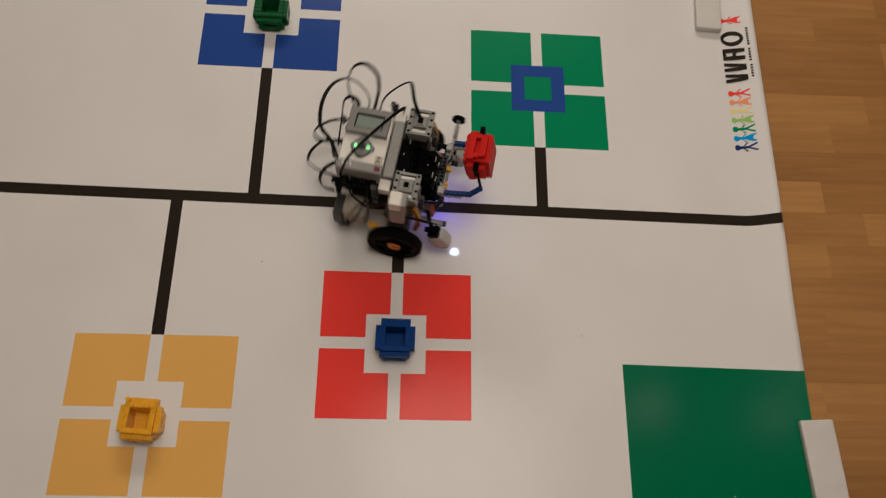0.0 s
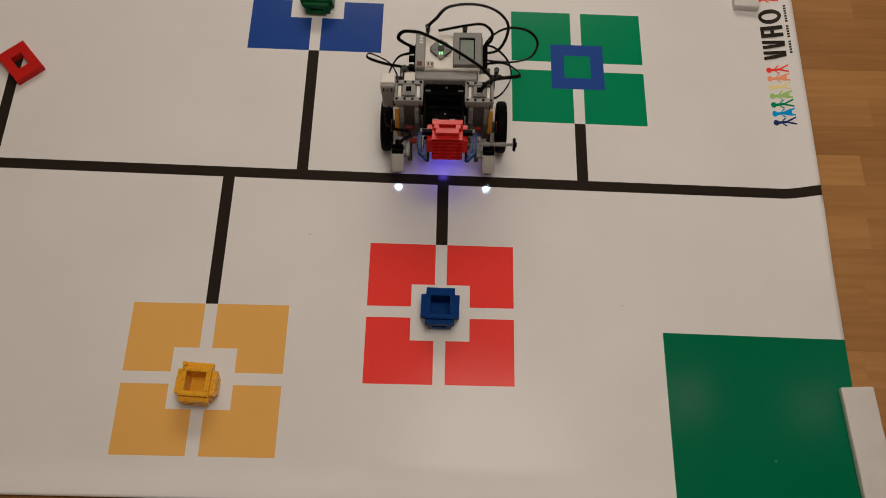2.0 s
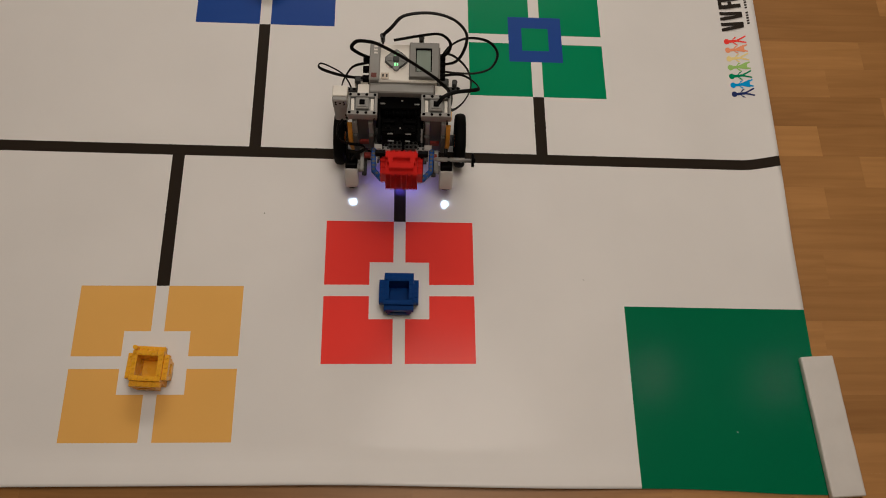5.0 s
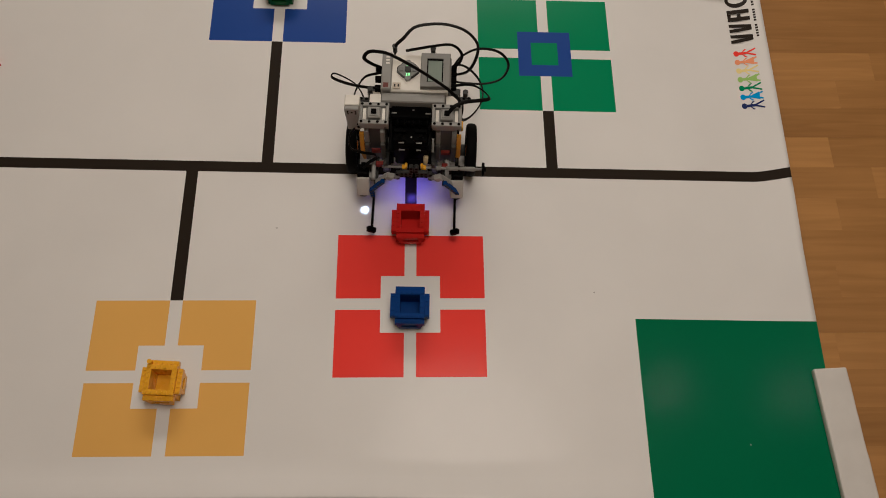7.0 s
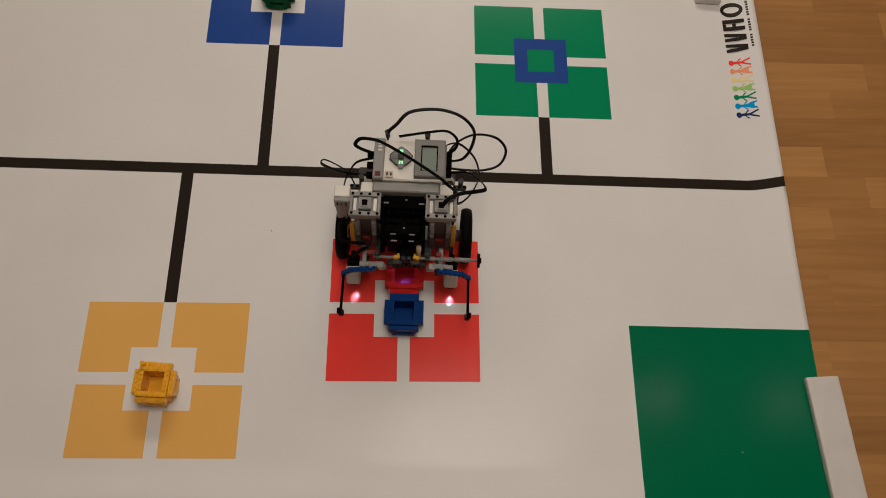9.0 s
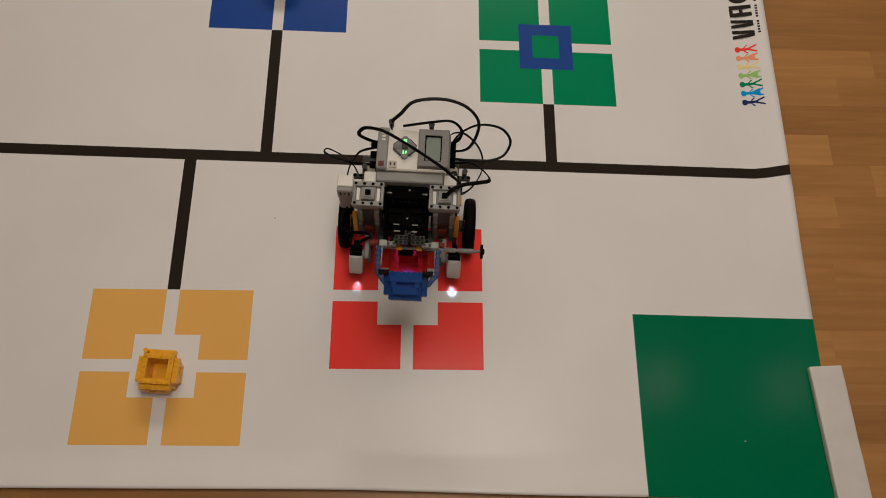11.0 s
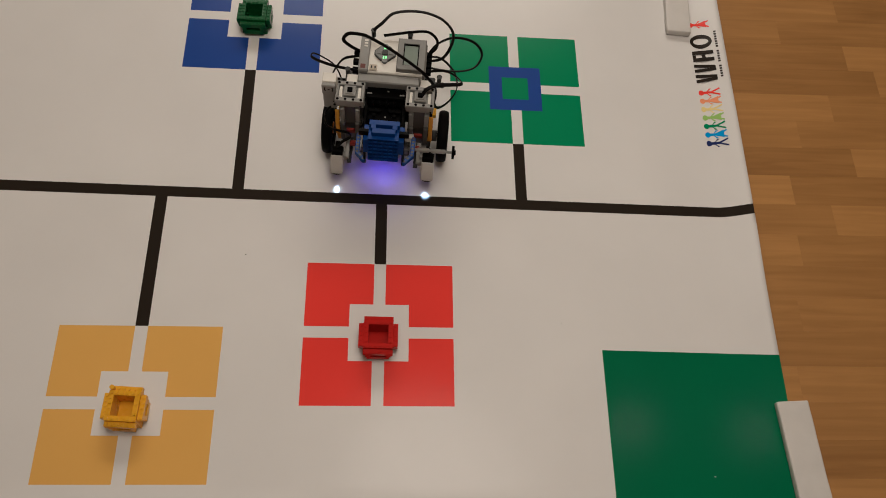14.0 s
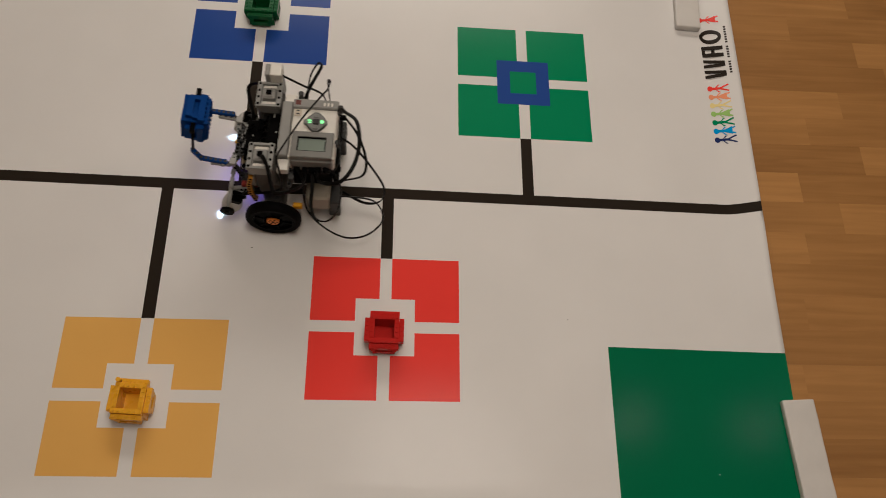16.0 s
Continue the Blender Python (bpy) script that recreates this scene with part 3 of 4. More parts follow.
def build_brain():
    """The programmable brick: white top, grey end caps, a green-grey screen, a round key pad and a lit key."""
    x0, x1, y0, y1, zb, zt = -0.050, 0.062, 0.032, 0.104, 0.140, 0.180
    cx, cy = (x0 + x1) / 2, (y0 + y1) / 2
    bm = bmesh.new()
    add_box(bm, (cx, cy, (zb + zt) / 2 - 0.002), (x1 - x0 - 0.006, y1 - y0, zt - zb - 0.004), 0.002)
    shell = part("control_brick", bm, WHITE, robot, "white and grey programmable control brick")
    bm = bmesh.new()
    add_box(bm, (x0 + 0.0085, cy, zt - 0.014), (0.017, y1 - y0 + 0.001, 0.030), 0.002)
    add_box(bm, (x0 + 0.006, cy, zt + 0.0005), (0.010, y1 - y0 - 0.008, 0.0014), 0.0005)
    part("end_cap", bm, LIGHT_GREY, shell, "grey end cap")
    bm = bmesh.new()  # caption bars on the cap
    for i in range(3):
        add_box(bm, (x0 + 0.0095, y1 - 0.010 - 0.006 * i, zt + 0.0013), (0.006, 0.0032, 0.0005), 0)
    part("caption_bar", bm, WHITE, shell)
    bm = bmesh.new()
    add_box(bm, (x0 + 0.008, y0 + 0.0075, zt + 0.0013), (0.0085, 0.0085, 0.0006), 0)
    part("badge_square", bm, plastic("badge_maroon", (0.13, 0.035, 0.03)), shell)
    bm = bmesh.new()
    add_box(bm, (x0 + 0.0255, y0 + 0.0085, zt - 0.0015), (0.013, 0.0115, 0.0012), 0.0003)
    for i in range(2):
        add_box(bm, (x0 + 0.0225 + 0.006 * i, y0 + 0.0085, zt - 0.0006), (0.0025, 0.005, 0.0005), 0, 1)
    part("sticker", bm, [plastic("sticker_beige", (0.50, 0.44, 0.36), 0.6), DARK_GREY], shell, "beige sticker with dark marks")
    sx0, sx1 = x1 - 0.048, x1
    bm = bmesh.new()  # raised screen surround
    cxs, cys = (sx0 + sx1) / 2, cy + 0.001
    w, d = sx1 - sx0, y1 - y0 - 0.006
    ax0, ax1, ay0, ay1 = sx0, sx1, cys - d / 2, cys + d / 2
    hx0, hx1, hy0, hy1 = sx0 + 0.0100, sx1 - 0.0115, ay0 + 0.0095, ay1 - 0.0110
    rims = []
    for grow, z in ((0.0, zt - 0.009), (0.0, zt + 0.0038), (-0.0012, zt + 0.005)):
        rims.append([bm.verts.new((x, y, z)) for x, y in ((ax0 - grow, ay0 - grow), (ax1 + grow, ay0 - grow), (ax1 + grow, ay1 + grow), (ax0 - grow, ay1 + grow))])
    for z in (zt + 0.005, zt - 0.002):
        rims.append([bm.verts.new((x, y, z)) for x, y in ((hx0, hy0), (hx1, hy0), (hx1, hy1), (hx0, hy1))])
    for a, b in zip(rims, rims[1:]):
        for i in range(4):
            bm.faces.new((a[i], a[(i + 1) % 4], b[(i + 1) % 4], b[i]))
    bmesh.ops.recalc_face_normals(bm, faces=bm.faces[:])
    add_box(bm, (sx1 - 0.006, cys, zt - 0.020), (0.016, d, 0.030), 0.002)
    part("screen_surround", bm, SURROUND, shell, "grey screen surround")
    bm = bmesh.new()
    add_box(bm, ((hx0 + hx1) / 2, (hy0 + hy1) / 2, zt - 0.001), (hx1 - hx0 - 0.0004, hy1 - hy0 - 0.0004, 0.005), 0)
    part("screen", bm, [SCREEN], shell, "unlit green-grey display")
    bm = bmesh.new()
    for x, y, wx, wy in (((hx0 + hx1) / 2, hy1 - 0.0010, hx1 - hx0, 0.0018), ((hx0 + hx1) / 2, hy0 + 0.0010, hx1 - hx0, 0.0018),
                         (hx0 + 0.0010, (hy0 + hy1) / 2, 0.0018, hy1 - hy0 - 0.0038), (hx1 - 0.0010, (hy0 + hy1) / 2, 0.0018, hy1 - hy0 - 0.0038)):
        add_box(bm, (x, y, zt + 0.0022), (wx, wy, 0.0018), 0)
    part("screen_gasket", bm, BLACK, shell)
    kx, ky = x0 + 0.043, cy + 0.003
    bm = bmesh.new()
    for grow, top, mi in ((1.10, 0.0004, 1), (1.0, 0.0010, 0)):
        outline = [(0.0165, 0.0035), (0.0165, -0.0035), (0.0075, -0.0125), (0.0040, -0.0140), (-0.0040, -0.0140), (-0.0075, -0.0125),
                   (-0.0165, -0.0035), (-0.0165, 0.0035), (-0.0075, 0.0125), (-0.0040, 0.0140), (0.0040, 0.0140), (0.0075, 0.0125)]
        low = [bm.verts.new((kx + x * grow, ky + y * grow, zt - 0.004)) for x, y in outline]
        high = [bm.verts.new((kx + x * grow, ky + y * grow, zt + top)) for x, y in outline]
        bm.faces.new(high[::-1]).material_index = mi
        for i in range(12):
            bm.faces.new((low[i], low[(i + 1) % 12], high[(i + 1) % 12], high[i])).material_index = mi
    bmesh.ops.recalc_face_normals(bm, faces=bm.faces[:])
    for dy in (0.0135, -0.0155):
        add_cyl(bm, (kx, ky + dy, zt - 0.004), (kx, ky + dy, zt + 0.0014), 0.0048, 0, 16)
    for dx in (-0.0105, 0.0105):
        add_box(bm, (kx + dx, ky, zt + 0.0012), (0.0075, 0.0085, 0.0022), 0.0008)
    part("key_pad", bm, [material("key_grey", (0.17, 0.175, 0.17), rough=0.4), DARK_GREY], shell, "grey key pad")
    bm = bmesh.new()
    add_box(bm, (kx, ky, zt + 0.0014), (0.010, 0.010, 0.003), 0.0008)
    part("centre_key", bm, DARK_GREY, shell)
    bm = bmesh.new()
    add_box(bm, (kx, ky + 0.0098, zt + 0.0012), (0.0055, 0.005, 0.0016), 0.0004)
    add_box(bm, (kx - 0.002, ky - 0.0105, zt + 0.0012), (0.0022, 0.006, 0.0016), 0.0004)
    add_box(bm, (kx + 0.002, ky - 0.0100, zt + 0.0012), (0.0022, 0.005, 0.0016), 0.0004)
    part("key_light", bm, LED_GREEN, shell, "glowing green status light")
    for i in range(4):  # ports on both ends
        for x in (x1 + 0.001, x0 - 0.0005):
            part("port", add_box(bmesh.new(), (x, y0 + 0.013 + 0.0155 * i, zb + 0.012), (0.003, 0.011, 0.011), 0.0004), BLACK, shell)
    # long grey bar before the brick
    bm = bmesh.new()
    add_box(bm, (0.003, 0.0215, 0.163), (0.104, 0.017, 0.022), 0.002)
    part("cross_bar", bm, LIGHT_GREY, robot, "long light grey panel bar")
    for sx in (-1, 1):
        part("bar_end", add_box(bmesh.new(), (0.004 + sx * 0.062, 0.024, 0.158), (0.020, 0.018, 0.014), 0.001), WHITE, robot, "off-white beam end")
    # dark underframe below the brick
    bm = bmesh.new()
    add_box(bm, (0.006, 0.066, 0.110), (0.092, 0.062, 0.058), 0.003)
    add_box(bm, (0.0, 0.045, 0.062), (0.060, 0.090, 0.050), 0.003)
    for sx in (-1, 1):
        add_beam(bm, (sx * 0.050, 0.030, 0.132), (sx * 0.050, 0.110, 0.132), (1, 0, 0), 0, 0)
        add_beam(bm, (sx * 0.036, 0.000, 0.090), (sx * 0.036, 0.104, 0.090), (1, 0, 0), 0, 0)
    for z in (0.120, 0.100):
        add_cyl(bm, (-0.055, 0.104, z), (0.060, 0.104, z), 0.0045, 0, 10)
    part("underframe", bm, BLACK, robot, "black beam underframe")
    for p, q in (((-0.030, 0.109, 0.176), (-0.030, 0.109, 0.190)), ((0.033, 0.109, 0.176), (0.033, 0.109, 0.186)), ((0.088, 0.040, 0.150), (0.088, 0.040, 0.166)), ((-0.068, 0.040, 0.140), (-0.068, 0.040, 0.168))):
        bm = add_cyl(bmesh.new(), p, q, 0.0038, 0, 12)
        part("pin", add_cyl(bm, q, Vector(q) + Vector((0, 0, 0.0015)), 0.0046, 0, 12), DARK_GREY, robot)
    for p, q in (((0.070, 0.036, 0.150), (0.094, 0.036, 0.150)), ((-0.084, 0.036, 0.140), (-0.050, 0.036, 0.140))):
        part("short_beam", add_beam(bmesh.new(), p, q, (0, 0, 1), 0, 1), [DARK_GREY, BLACK], robot)
    # ball caster and rear motor shell
    for sx in (-1, 1):
        bm = bmesh.new()
        add_box(bm, (sx * 0.062, 0.074, 0.062), (0.036, 0.040, 0.040), 0.004)
        part("rear_motor", bm, SHADED_CREAM, robot, "cream rear motor shell, darkened as if in shade")
        bm = bmesh.new()
        add_box(bm, (sx * 0.062, 0.102, 0.056), (0.040, 0.016, 0.034), 0.002)
        for dz in (-0.010, 0.010):
            for dx in (-0.012, 0.0, 0.012):
                add_cyl(bm, (sx * 0.062 + dx, 0.1095, 0.056 + dz), (sx * 0.062 + dx, 0.1104, 0.056 + dz), 0.0025, 1, 10)
        add_box(bm, (sx * 0.062, 0.098, 0.020), (0.014, 0.020, 0.040), 0.002)
        part("rear_skid", bm, [DARK_GREY, BLACK], robot, "grey rear frame")
    for sx in (-1, 1):
        part("side_pin", add_box(bmesh.new(), (sx * 0.084, 0.040, 0.060), (0.008, 0.016, 0.010), 0.001), YELLOW, robot, "small yellow beam piece")


build_brain()


def build_core():
    """Black lift motor between the drive motors, stepped down to the front."""
    bm = bmesh.new()
    add_box(bm, (0.0, 0.004, 0.125), (0.064, 0.026, 0.070), 0.002)
    add_box(bm, (0.0, -0.0195, 0.1185), (0.060, 0.055, 0.047), 0.003)
    add_box(bm, (0.0, -0.026, 0.084), (0.052, 0.034, 0.036), 0.003)
    for sx in (-1, 1):
        for k in range(3):
            add_beam(bm, (sx * 0.024, -0.040 + 0.016 * k, 0.1445), (sx * 0.010, -0.040 + 0.016 * k, 0.1445), (0, 0, 1), 0, 0)
        add_cyl(bm, (sx * 0.017, -0.036, 0.142), (sx * 0.017, -0.036, 0.152), 0.0032, 0, 10)
    for i in range(4):
        add_box(bm, (-0.022 + 0.0146 * i, -0.0480, 0.125), (0.009, 0.003, 0.010), 0.0006)
    for sx in (-1, 1):
        add_beam(bm, (sx * 0.0315, -0.045, 0.120), (sx * 0.0315, 0.012, 0.150), (1, 0, 0), 0, 0)
        add_beam(bm, (sx * 0.0315, -0.052, 0.094), (sx * 0.0315, 0.012, 0.094), (1, 0, 0), 0, 0)
    add_cyl(bm, (-0.030, -0.010, 0.149), (0.030, -0.010, 0.149), 0.005, 0, 16)
    for i in range(5):
        add_cyl(bm, (-0.024 + 0.012 * i, -0.010, 0.149), (-0.019 + 0.012 * i, -0.010, 0.149), 0.0075, 0, 16)
    part("lift_motor", bm, BLACK, robot, "glossy black lift motor and beams")
    # printed dashes, plus glints and front edge highlights painted as grey slips
    for x, y, z, sx in ((-0.014, -0.0445, 0.1424, 0.009), (0.015, -0.0445, 0.1424, 0.009), (-0.027, 0.000, 0.1605, 0.008), (0.028, 0.000, 0.1605, 0.008),
                        (0.004, 0.006, 0.1605, 0.003), (-0.012, -0.026, 0.1427, 0.005), (0.010, -0.022, 0.1427, 0.004), (0.002, -0.034, 0.1427, 0.0025), (-0.013, -0.0500, 0.1290, 0.010), (0.014, -0.0500, 0.1290, 0.008)):
        part("mark_glint", add_box(bmesh.new(), (x, y, z), (sx, 0.0022, 0.0012), 0), LIGHT_GREY, robot, "small grey dash among printed marks and painted glints")
    bm = bmesh.new()
    add_cyl(bm, (-0.046, CLAW_Y, CLAW_Z), (0.122, CLAW_Y, CLAW_Z), 0.0024, 0, 10)
    for x0, x1 in ((0.044, 0.052), (0.060, 0.080), (0.084, 0.108)):
        add_cyl(bm, (x0, CLAW_Y, CLAW_Z), (x1, CLAW_Y, CLAW_Z), 0.0037, 0, 12)
    part("claw_axle", bm, LIGHT_GREY, robot, "light grey cross axle")
    bm = bmesh.new()
    add_cyl(bm, (0.1195, CLAW_Y, CLAW_Z), (0.1235, CLAW_Y, CLAW_Z), 0.0115, 0, 24)
    add_cyl(bm, (0.1235, CLAW_Y, CLAW_Z), (0.126, CLAW_Y, CLAW_Z), 0.0045, 0, 12)
    part("axle_disc", bm, BLACK, robot, "small black disc on the axle end")
    for sx in (-1, 1):
        bm = bmesh.new()
        add_beam(bm, (sx * 0.040, -0.050, 0.058), (sx * 0.040, -0.066, 0.112), (1, 0, 0), 0, 1)
        add_box(bm, (sx * 0.040, -0.040, 0.070), (0.012, 0.034, 0.014), 0.001)
        add_beam(bm, (sx * 0.058, -0.030, 0.060), (sx * 0.058, -0.075, 0.060), (1, 0, 0), 0, 1)
        part("front_bracket", bm, [DARK_GREY, BLACK], robot, "dark grey front bracket")
    for x, y, z, w in ((-0.048, -0.052, 0.082, 0.020), (0.058, -0.050, 0.078, 0.010)):
        part("red_pin", add_box(bmesh.new(), (x, y, z), (w, 0.008, 0.008), 0.001), MAROON, robot, "red connector pin")
    bm = bmesh.new()
    add_cyl(bm, (0.026, -0.056, 0.080), (0.026, -0.050, 0.108), 0.004, 0, 12)
    part("tan_axle", bm, plastic("plastic_tan", (0.50, 0.40, 0.24)), robot, "tan axle pin")


build_core()


def build_line_sensor(side):
    """A downward light sensor, leaning forward: grey shell, black rear, black nose with a bright lamp deep in its throat."""
    tilt = Matrix.Translation((side * 0.0795, -0.073, 0.050)) @ Matrix.Rotation(radians(-28), 4, "X")
    bm = bmesh.new()  # an egg-shaped shell round an open bore
    n, rings = 28, []
    for z, w, front, back in ((0.019, 0.0085, 0.0080, 0.0095), (0.017, 0.0106, 0.0112, 0.0130), (0.010, 0.0114, 0.0128, 0.0160), (0.000, 0.0116, 0.0132, 0.0165),
                              (-0.009, 0.0115, 0.0130, 0.0140), (-0.0158, 0.0112, 0.0124, 0.0112), (-0.017, 0.0106, 0.0118, 0.0106), (-0.017, 0.0040, 0.0040, 0.0040), (0.010, 0.0040, 0.0040, 0.0040)):
        d, off = (front + back) / 2, (back - front) / 2
        ring = []
        for i in range(n):
            c, q = math.cos(2 * math.pi * i / n), math.sin(2 * math.pi * i / n)
            square = 0.30 if w > 0.005 else 1.0
            ring.append(bm.verts.new((w * math.copysign(abs(c) ** square, c), off + d * math.copysign(abs(q) ** square, q), z)))
        rings.append(ring)
    for a, b in zip(rings, rings[1:]):
        for i in range(n):
            bm.faces.new((a[i], b[i], b[(i + 1) % n], a[(i + 1) % n]))
    bm.faces.new(rings[0]), bm.faces.new(rings[-1][::-1])
    bm.transform(tilt)
    bmesh.ops.recalc_face_normals(bm, faces=bm.faces[:])
    shell = part("line_sensor", smooth(bm), SENSOR, robot, "pale grey light sensor")
    bm = bmesh.new()
    add_box(bm, (0, 0.001, 0.021), (0.020, 0.019, 0.014), 0.002)
    add_cyl(bm, (0, 0.003, 0.026), (0, 0.012, 0.034), 0.0045, 0, 12)
    bm.transform(tilt)
    part("sensor_back", smooth(bm), BLACK, shell, "black sensor back")
    bm = bmesh.new()  # throat: an open tube
    n = 20
    for r0, z0, r1, z1 in ((0.0106, -0.0165, 0.0106, -0.0200), (0.0106, -0.0200, 0.0022, -0.0215), (0.0022, -0.0215, 0.0022, -0.0020), (0.0022, -0.0020, 0.0001, -0.0020)):
        a = [bm.verts.new((r0 * math.cos(2 * math.pi * i / n), r0 * math.sin(2 * math.pi * i / n), z0)) for i in range(n)]
        b = [bm.verts.new((r1 * math.cos(2 * math.pi * i / n), r1 * math.sin(2 * math.pi * i / n), z1)) for i in range(n)]
        for i in range(n):
            bm.faces.new((a[i], b[i], b[(i + 1) % n], a[(i + 1) % n]))
    bm.transform(tilt)
    part("nose", bm, BLACK, shell, "black sensor nose")
    bm = bmesh.new()
    n = 10
    bm.faces.new([bm.verts.new((0.0015 * math.cos(-2 * math.pi * i / n), 0.0015 * math.sin(-2 * math.pi * i / n), -0.0030)) for i in range(n)])
    bm.transform(tilt)
    part("sensor_lamp", bm, LED_WHITE, shell, "bright white sensor lamp")
    bm = bmesh.new()
    add_beam(bm, (side * 0.062, -0.040, 0.075), (side * 0.062, -0.070, 0.066), (1, 0, 0), 0, 1)
    add_box(bm, (side * 0.066, -0.066, 0.062), (0.010, 0.010, 0.014), 0.001)
    part("sensor_arm", bm, [LIGHT_GREY, BLACK], robot, "light grey sensor arm")


for s in (-1, 1):
    build_line_sensor(s)


def build_centre_sensor():
    tilt = Matrix.Translation((0, -0.046, 0.058)) @ Matrix.Rotation(radians(-25), 4, "X")
    bm = add_box(bmesh.new(), (0, 0, 0.006), (0.024, 0.022, 0.020), 0.002)
    for x, y, sx, sy in ((0.011, 0, 0.002, 0.022), (-0.011, 0, 0.002, 0.022), (0, 0.010, 0.020, 0.002), (0, -0.010, 0.020, 0.002)):
        add_box(bm, (x, y, -0.007), (sx, sy, 0.008), 0)
    bm.transform(tilt)
    c = part("centre_sensor", bm, BLACK, robot, "black sensor below the chassis")
    bm = bmesh.new()
    bm.faces.new([bm.verts.new(q) for q in ((-0.007, -0.006, -0.0055), (-0.007, 0.006, -0.0055), (0.007, 0.006, -0.0055), (0.007, -0.006, -0.0055))])
    bm.transform(tilt)
    part("sensor_lamp", bm, LED_BLUE, c, "glowing blue sensor lamp")


build_centre_sensor()


def build_turn_sensor():
    """A tall white-topped sensor beside one drive motor, with a small face of round marks."""
    x, y = -0.0925, -0.014
    bm = bmesh.new()
    add_box(bm, (x, y + 0.013, 0.186), (0.0235, 0.019, 0.022), 0.0012)
    ob = part("turn_sensor", bm, WHITE, robot, "white turn sensor with round marks")
    bm = bmesh.new()
    add_box(bm, (x, y - 0.0005, 0.184), (0.0232, 0.008, 0.024), 0.0015)
    add_box(bm, (x, y + 0.010, 0.152), (0.0225, 0.024, 0.044), 0.002)
    part("sensor_base", bm, LIGHT_GREY, ob, "grey lower shell")
    bm = bmesh.new()
    face = y - 0.0047
    add_cyl(bm, (x, face - 0.0003, 0.187), (x, face + 0.001, 0.187), 0.0016, 0, 12)
    for s in (-1, 1):
        for k in range(-2, 3):
            a = k * 0.42
            add_box(bm, (x + s * (0.0035 + 0.0035 * math.cos(a)), face, 0.187 + 0.0052 * math.sin(a)), (0.0013, 0.0008, 0.0024), 0, 0, Matrix.Rotation(s * a * 0.7, 3, "Y"))
    part("face_mark", bm, BLACK, ob, "black round marks")


build_turn_sensor()


# claw: swings on the cross axle, its two fingers spread about the forward axis
claw = part("claw", add_box(bmesh.new(), (0, -0.010, -0.004), (0.020, 0.020, 0.014), 0.001), BLACK, robot, "grey gear block of the lifting claw")


def build_claw_block():
    bm = bmesh.new()
    for sx in (-1, 1):
        for dz in (-0.008, 0.0):
            add_beam(bm, (sx * 0.006, -0.022, dz - 0.004), (sx * 0.020, -0.022, dz - 0.004), (0, 1, 0), 0, 1)
        add_beam(bm, (sx * 0.0042, -0.022, 0.014), (sx * 0.0042, -0.022, 0.004), (0, 1, 0), 0, 1)
        add_beam(bm, (sx * 0.020, -0.022, -0.012), (sx * 0.027, -0.021, -0.009), (0, 1, 0), 0, 1)
    part("gear_frame", bm, [DARK_GREY, BLACK], claw, "dark grey pierced frame")
    for sx in (-1, 1):
        bm = bmesh.new()
        add_cyl(bm, (CLAW_X + sx * 0.012, CLAW_Y, CLAW_Z), (CLAW_X + sx * 0.020, CLAW_Y, CLAW_Z), 0.0042, 0, 14)
        add_box(bm, (CLAW_X + sx * 0.013, CLAW_Y, CLAW_Z + 0.005), (0.004, 0.008, 0.006), 0.0006)
        part("bush", bm, YELLOW, robot, "yellow bush")


build_claw_block()


def build_finger(side):
    """Grey elbow, blue bent beam and a black rod that slides into a box's side slot."""
    bm = bmesh.new()
    add_beam(bm, (-side * 0.012, 0.002, -0.002), (side * 0.006, 0.000, -0.003), (0, 1, 0), 0, 3)
    add_beam(bm, (side * 0.006, 0.000, -0.003), (side * 0.011, -0.004, -0.018), (0, 1, 0), 0, 3)
    add_beam(bm, (side * 0.010, -0.009, -0.014), (side * 0.009, -0.009, -0.052), (0, 1, 0), 1, 3)
    add_beam(bm, (side * 0.009, -0.009, -0.052), (-side * 0.003, -0.009, -0.067), (0, 1, 0), 1, 3)
    add_cyl(bm, (-side * 0.005, -0.004, -0.067), (-side * 0.005, -0.070, -0.067), 0.0023, 2, 10)
    add_box(bm, (-side * 0.004, -0.074, -0.067), (0.0155, 0.009, 0.0075), 0.0008, 2)
    f = part("finger", bm, [LIGHT_GREY, BLUE, BLACK, DARK_GREY], claw, "blue bent claw finger with a black rod")
    bm = bmesh.new()
    add_box(bm, (side * 0.004, -0.002, -0.003), (0.012, 0.010, 0.010), 0.0008)
    add_beam(bm, (side * 0.0075, 0.000, -0.008), (side * 0.0085, 0.000, -0.034), (0, 1, 0), 0, 1)
    part("elbow", bm, [LIT_GREY, DARK_GREY], f, "light grey elbow, brightened as if lit from above")
    return f


fingers = [build_finger(-1), build_finger(1)]


